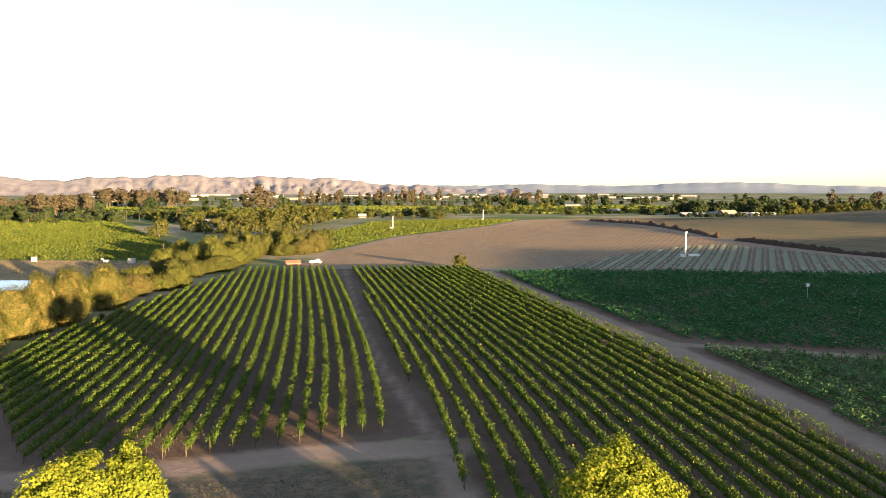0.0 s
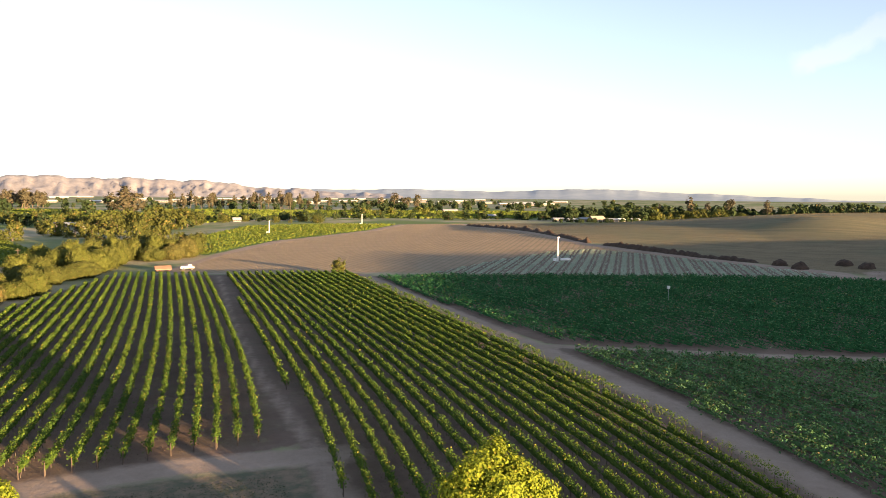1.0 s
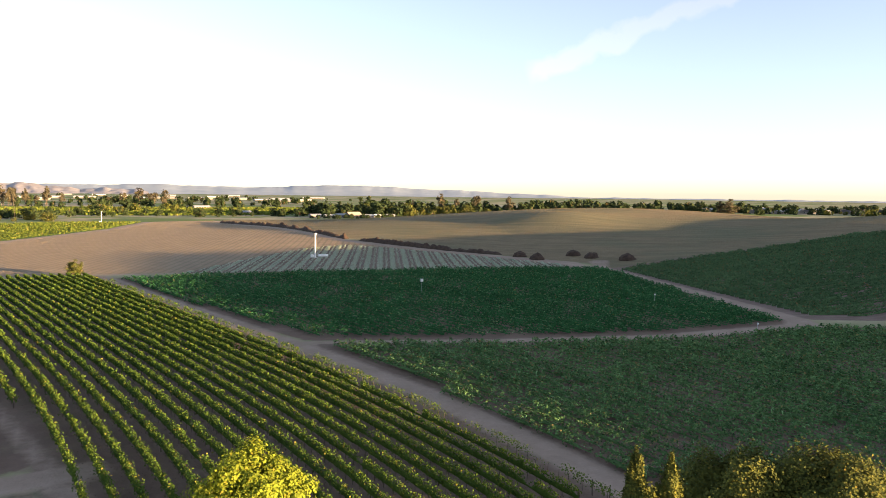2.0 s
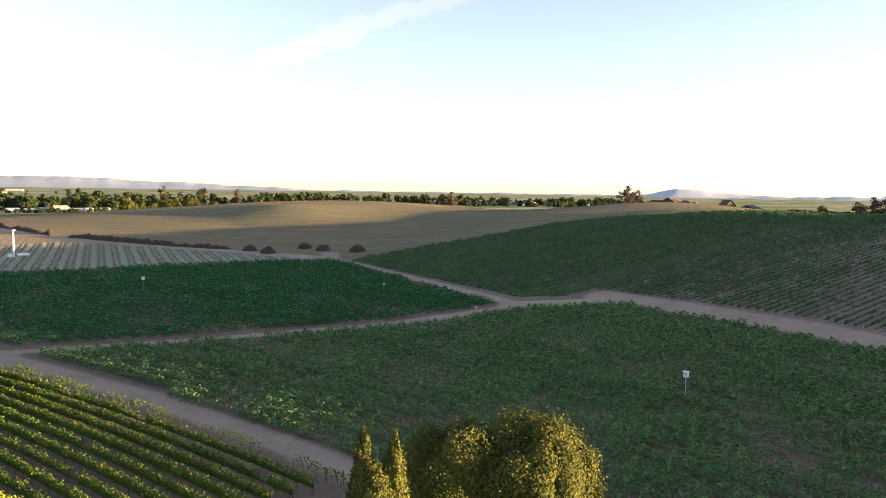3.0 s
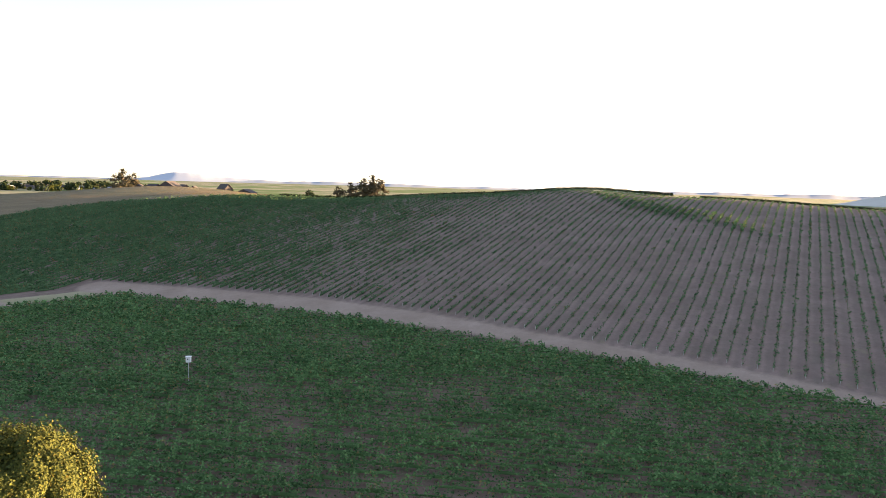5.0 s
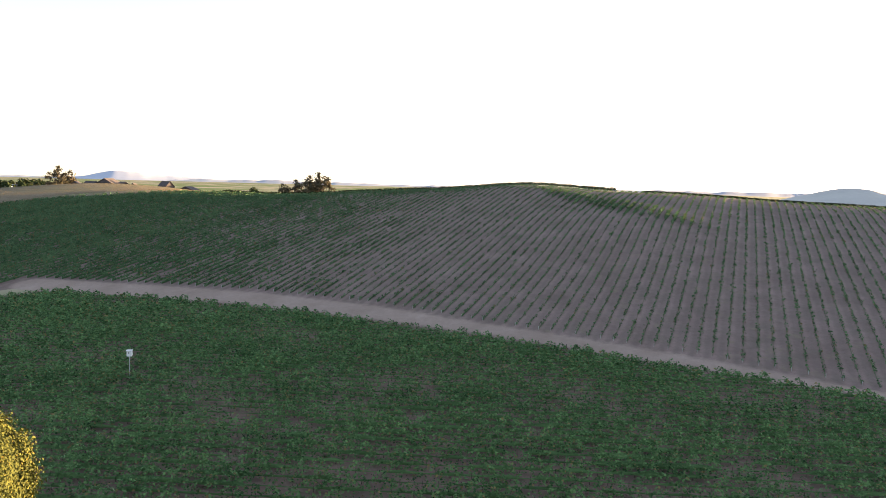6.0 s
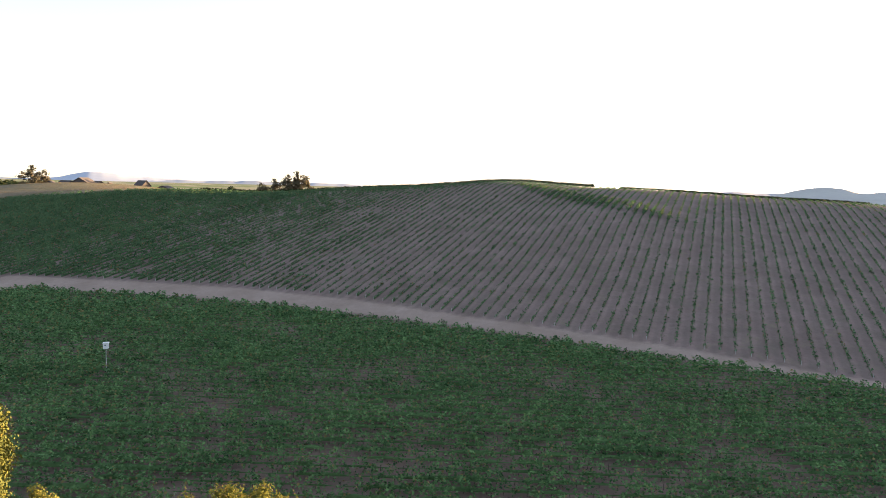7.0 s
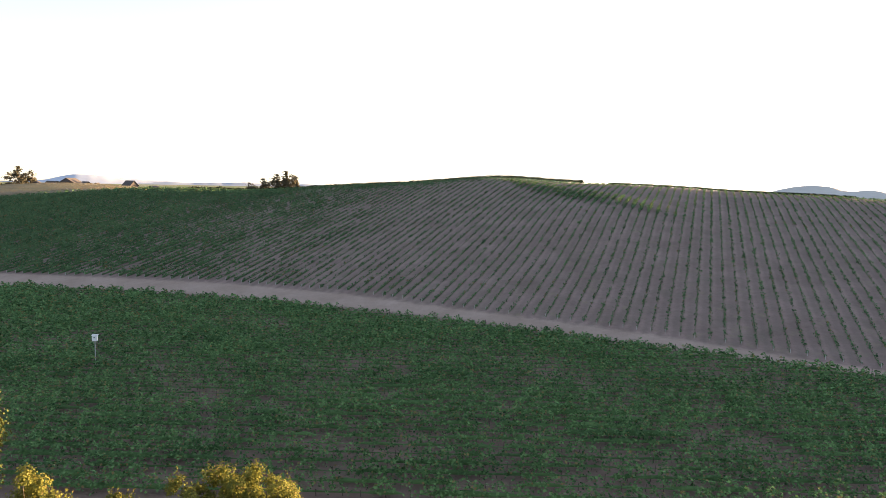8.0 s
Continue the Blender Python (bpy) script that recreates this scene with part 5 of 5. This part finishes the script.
def house(x, y, long, deep, eaves, ridge, turn, roof, label, windows=3, walls=None, category="house", group="", name="farm_house"):
    root = thing(name, on_ground(x, y), label, category, group)
    bm = bmesh.new()
    a, b = long / 2, deep / 2
    lo = [bm.verts.new(p) for p in ((-a, -b, -0.6), (a, -b, -0.6), (a, b, -0.6), (-a, b, -0.6))]
    hi = [bm.verts.new(p) for p in ((-a, -b, eaves), (a, -b, eaves), (a, b, eaves), (-a, b, eaves))]
    g = [bm.verts.new((-a, 0, ridge - 0.1)), bm.verts.new((a, 0, ridge - 0.1))]
    for q in ((lo[0], lo[1], hi[1], hi[0]), (lo[2], lo[3], hi[3], hi[2]), (lo[1], lo[2], hi[2], g[1], hi[1]), (lo[3], lo[0], hi[0], g[0], hi[3])):
        bm.faces.new(q)
    part("wall", bm, walls or M_WALL, root)
    bm = bmesh.new()
    o = 0.5
    drop = (ridge - eaves) * o / b
    for s in (-1, 1):
        q = [(-a - o, s * (b + o), eaves - drop), (a + o, s * (b + o), eaves - drop), (a + o, 0, ridge), (-a - o, 0, ridge)]
        under = [bm.verts.new((p[0], p[1], p[2])) for p in q]
        over = [bm.verts.new((p[0], p[1], p[2] + 0.22)) for p in q]
        bm.faces.new(under)
        bm.faces.new(over)
        for i in range(4):
            bm.faces.new((under[i], under[(i + 1) % 4], over[(i + 1) % 4], over[i]))
    bmesh.ops.recalc_face_normals(bm, faces=bm.faces)
    part("roof", bm, roof, root)
    for s in (-1, 1):
        for k in range(windows):
            wx = -a + long * (k + 0.5) / windows
            bm = bmesh.new()
            box(bm, wx - 0.7, wx + 0.7, s * b - 0.05, s * b + 0.05, eaves * 0.35, eaves * 0.8, 0.02)
            part("window", bm, M_DARK, root)
    root.rotation_euler.z = turn
    return root


def buildings():
    gen = np.random.default_rng(21)
    at = lambda az, d: (d * math.sin(radians(az)), d * math.cos(radians(az)))
    house(-55, 280.5, 4.6, 3.2, 0.9, 1.7, 0.3, M_ROOF_RED, "low shed with a weathered reddish roof", 1, M_ROOF_RED, "shed", "", "shed")
    # the wooded farm across the creek
    for az, d, l, turn, roof in [(-17.2, 640, 16, 0.2, M_ROOF_GREY), (-15.9, 610, 12, 0.1, M_ROOF_GREY), (-6.0, 735, 7, 0.2, M_ROOF_GREY), (-11.6, 455, 9, 0.5, M_ROOF)]:
        house(*at(az, d), l, l * 0.55, 2.2, 3.6, turn, roof, "low farm building among trees with a pitched roof", 4, None, "house", "farm buildings")
    # the farm below the dry slope
    for az, d, l, e, r, turn, roof in [(20.3, 790, 15, 3.0, 6.0, 0.3, M_ROOF_TAN), (18.6, 795, 12, 2.4, 3.4, 0.1, M_ROOF_GREY), (19.4, 800, 12, 2.8, 4.2, 0.2, M_ROOF_GREY), (21.3, 795, 14, 2.4, 3.6, 0.2, M_ROOF_GREY), (22.0, 800, 9, 2.6, 3.6, 0.5, M_WHITE), (17.5, 800, 11, 2.6, 3.6, 0.1, M_ROOF_GREY), (23.0, 805, 9, 2.6, 3.6, 0.2, M_ROOF_GREY), (18.9, 880, 10, 6.0, 8.5, 0.3, M_WHITE), (12.6, 900, 10, 2.6, 4.0, 0.2, M_ROOF_GREY), (9.5, 1150, 22, 3.0, 4.5, 0.1, M_ROOF_GREY), (36.0, 980, 18, 4.5, 7.0, 0.3, M_WHITE)]:
        house(*at(az, d), l, min(l * 0.6, 11), e, r, turn, roof, "pale farm building beside the dry field", 3, None, "house", "farm buildings")
    # dark-roofed houses behind the dry slope; backlit shade is put in the walls' colour
    for az, d, l, r, turn in [(61.4, 566, 11, 6.0, 0.3), (62.3, 562, 9, 5.6, 1.2), (63.4, 560, 15, 7.2, 0.1), (64.3, 570, 10, 6.4, 0.8), (65.0, 568, 8, 5.4, 0.2), (67.1, 562, 9, 7.0, 1.0), (68.6, 570, 16, 5.4, 0.1)]:
        house(*at(az, d), l, l * 0.7, r * 0.55, r, turn, M_DARK_ROOF_BACKLIT, "dark-roofed house behind the dry slope", 3, M_DARK_ROOF_BACKLIT, "house", "houses behind the slope", "town_house")
    # edge of the town behind the crest
    for k in range(70):
        az, d = 44.0 + 18 * (k + gen.random()) / 70, gen.uniform(1310, 1620)
        house(*at(az, d), gen.uniform(10, 16), 8.5, gen.uniform(3.2, 4.6), gen.uniform(5.5, 7.5), gen.uniform(0, 3), (M_ROOF_GREY, M_ROOF_GREY, M_DARK_ROOF_BACKLIT, M_ROOF)[gen.integers(4)], "small suburban house with a pitched roof", 2, None, "house", "houses of the town", "town_house")
    # long sheds far out on the plain
    for k in range(44):
        az = -25 + 43 * (k + gen.random()) / 44
        d = gen.uniform(1700, 3300)
        house(*at(az, d), gen.uniform(25, 80), 16, 3.5, 5.5, gen.uniform(-0.3, 0.3) - radians(az), (M_WHITE, M_WHITE, M_ROOF_GREY)[k % 3], "long pale shed far out on the plain", 6, M_WALL, "shed", "sheds on the plain", "long_shed")


M_DARK_ROOF_BACKLIT = mottled("dark_roof", (0.05, 0.042, 0.04), (0.10, 0.085, 0.08), 0.8, 0.85)
M_ROOF_TAN = mottled("tan_roof", (0.27, 0.21, 0.165), (0.38, 0.31, 0.25), 0.5, 0.85)
M_ROOF_RED = mottled("weathered_red_roof", (0.22, 0.11, 0.075), (0.32, 0.18, 0.125), 0.8, 0.85)
buildings()


def stakes():
    for x, y in [(46.2, 51.6), (44.6, 55.2), (45.2, 53.4)]:
        root = thing("boundary_stake", on_ground(x, y), "short wooden stake at the lane's corner", "stake", "stakes at the corner")
        bm = bmesh.new()
        rod(bm, (0, 0, -0.2), (rng.normal(0, 0.05), rng.normal(0, 0.05), 1.5), 0.06, 0.05, 6)
        part("stake", bm, M_POST, root)


stakes()
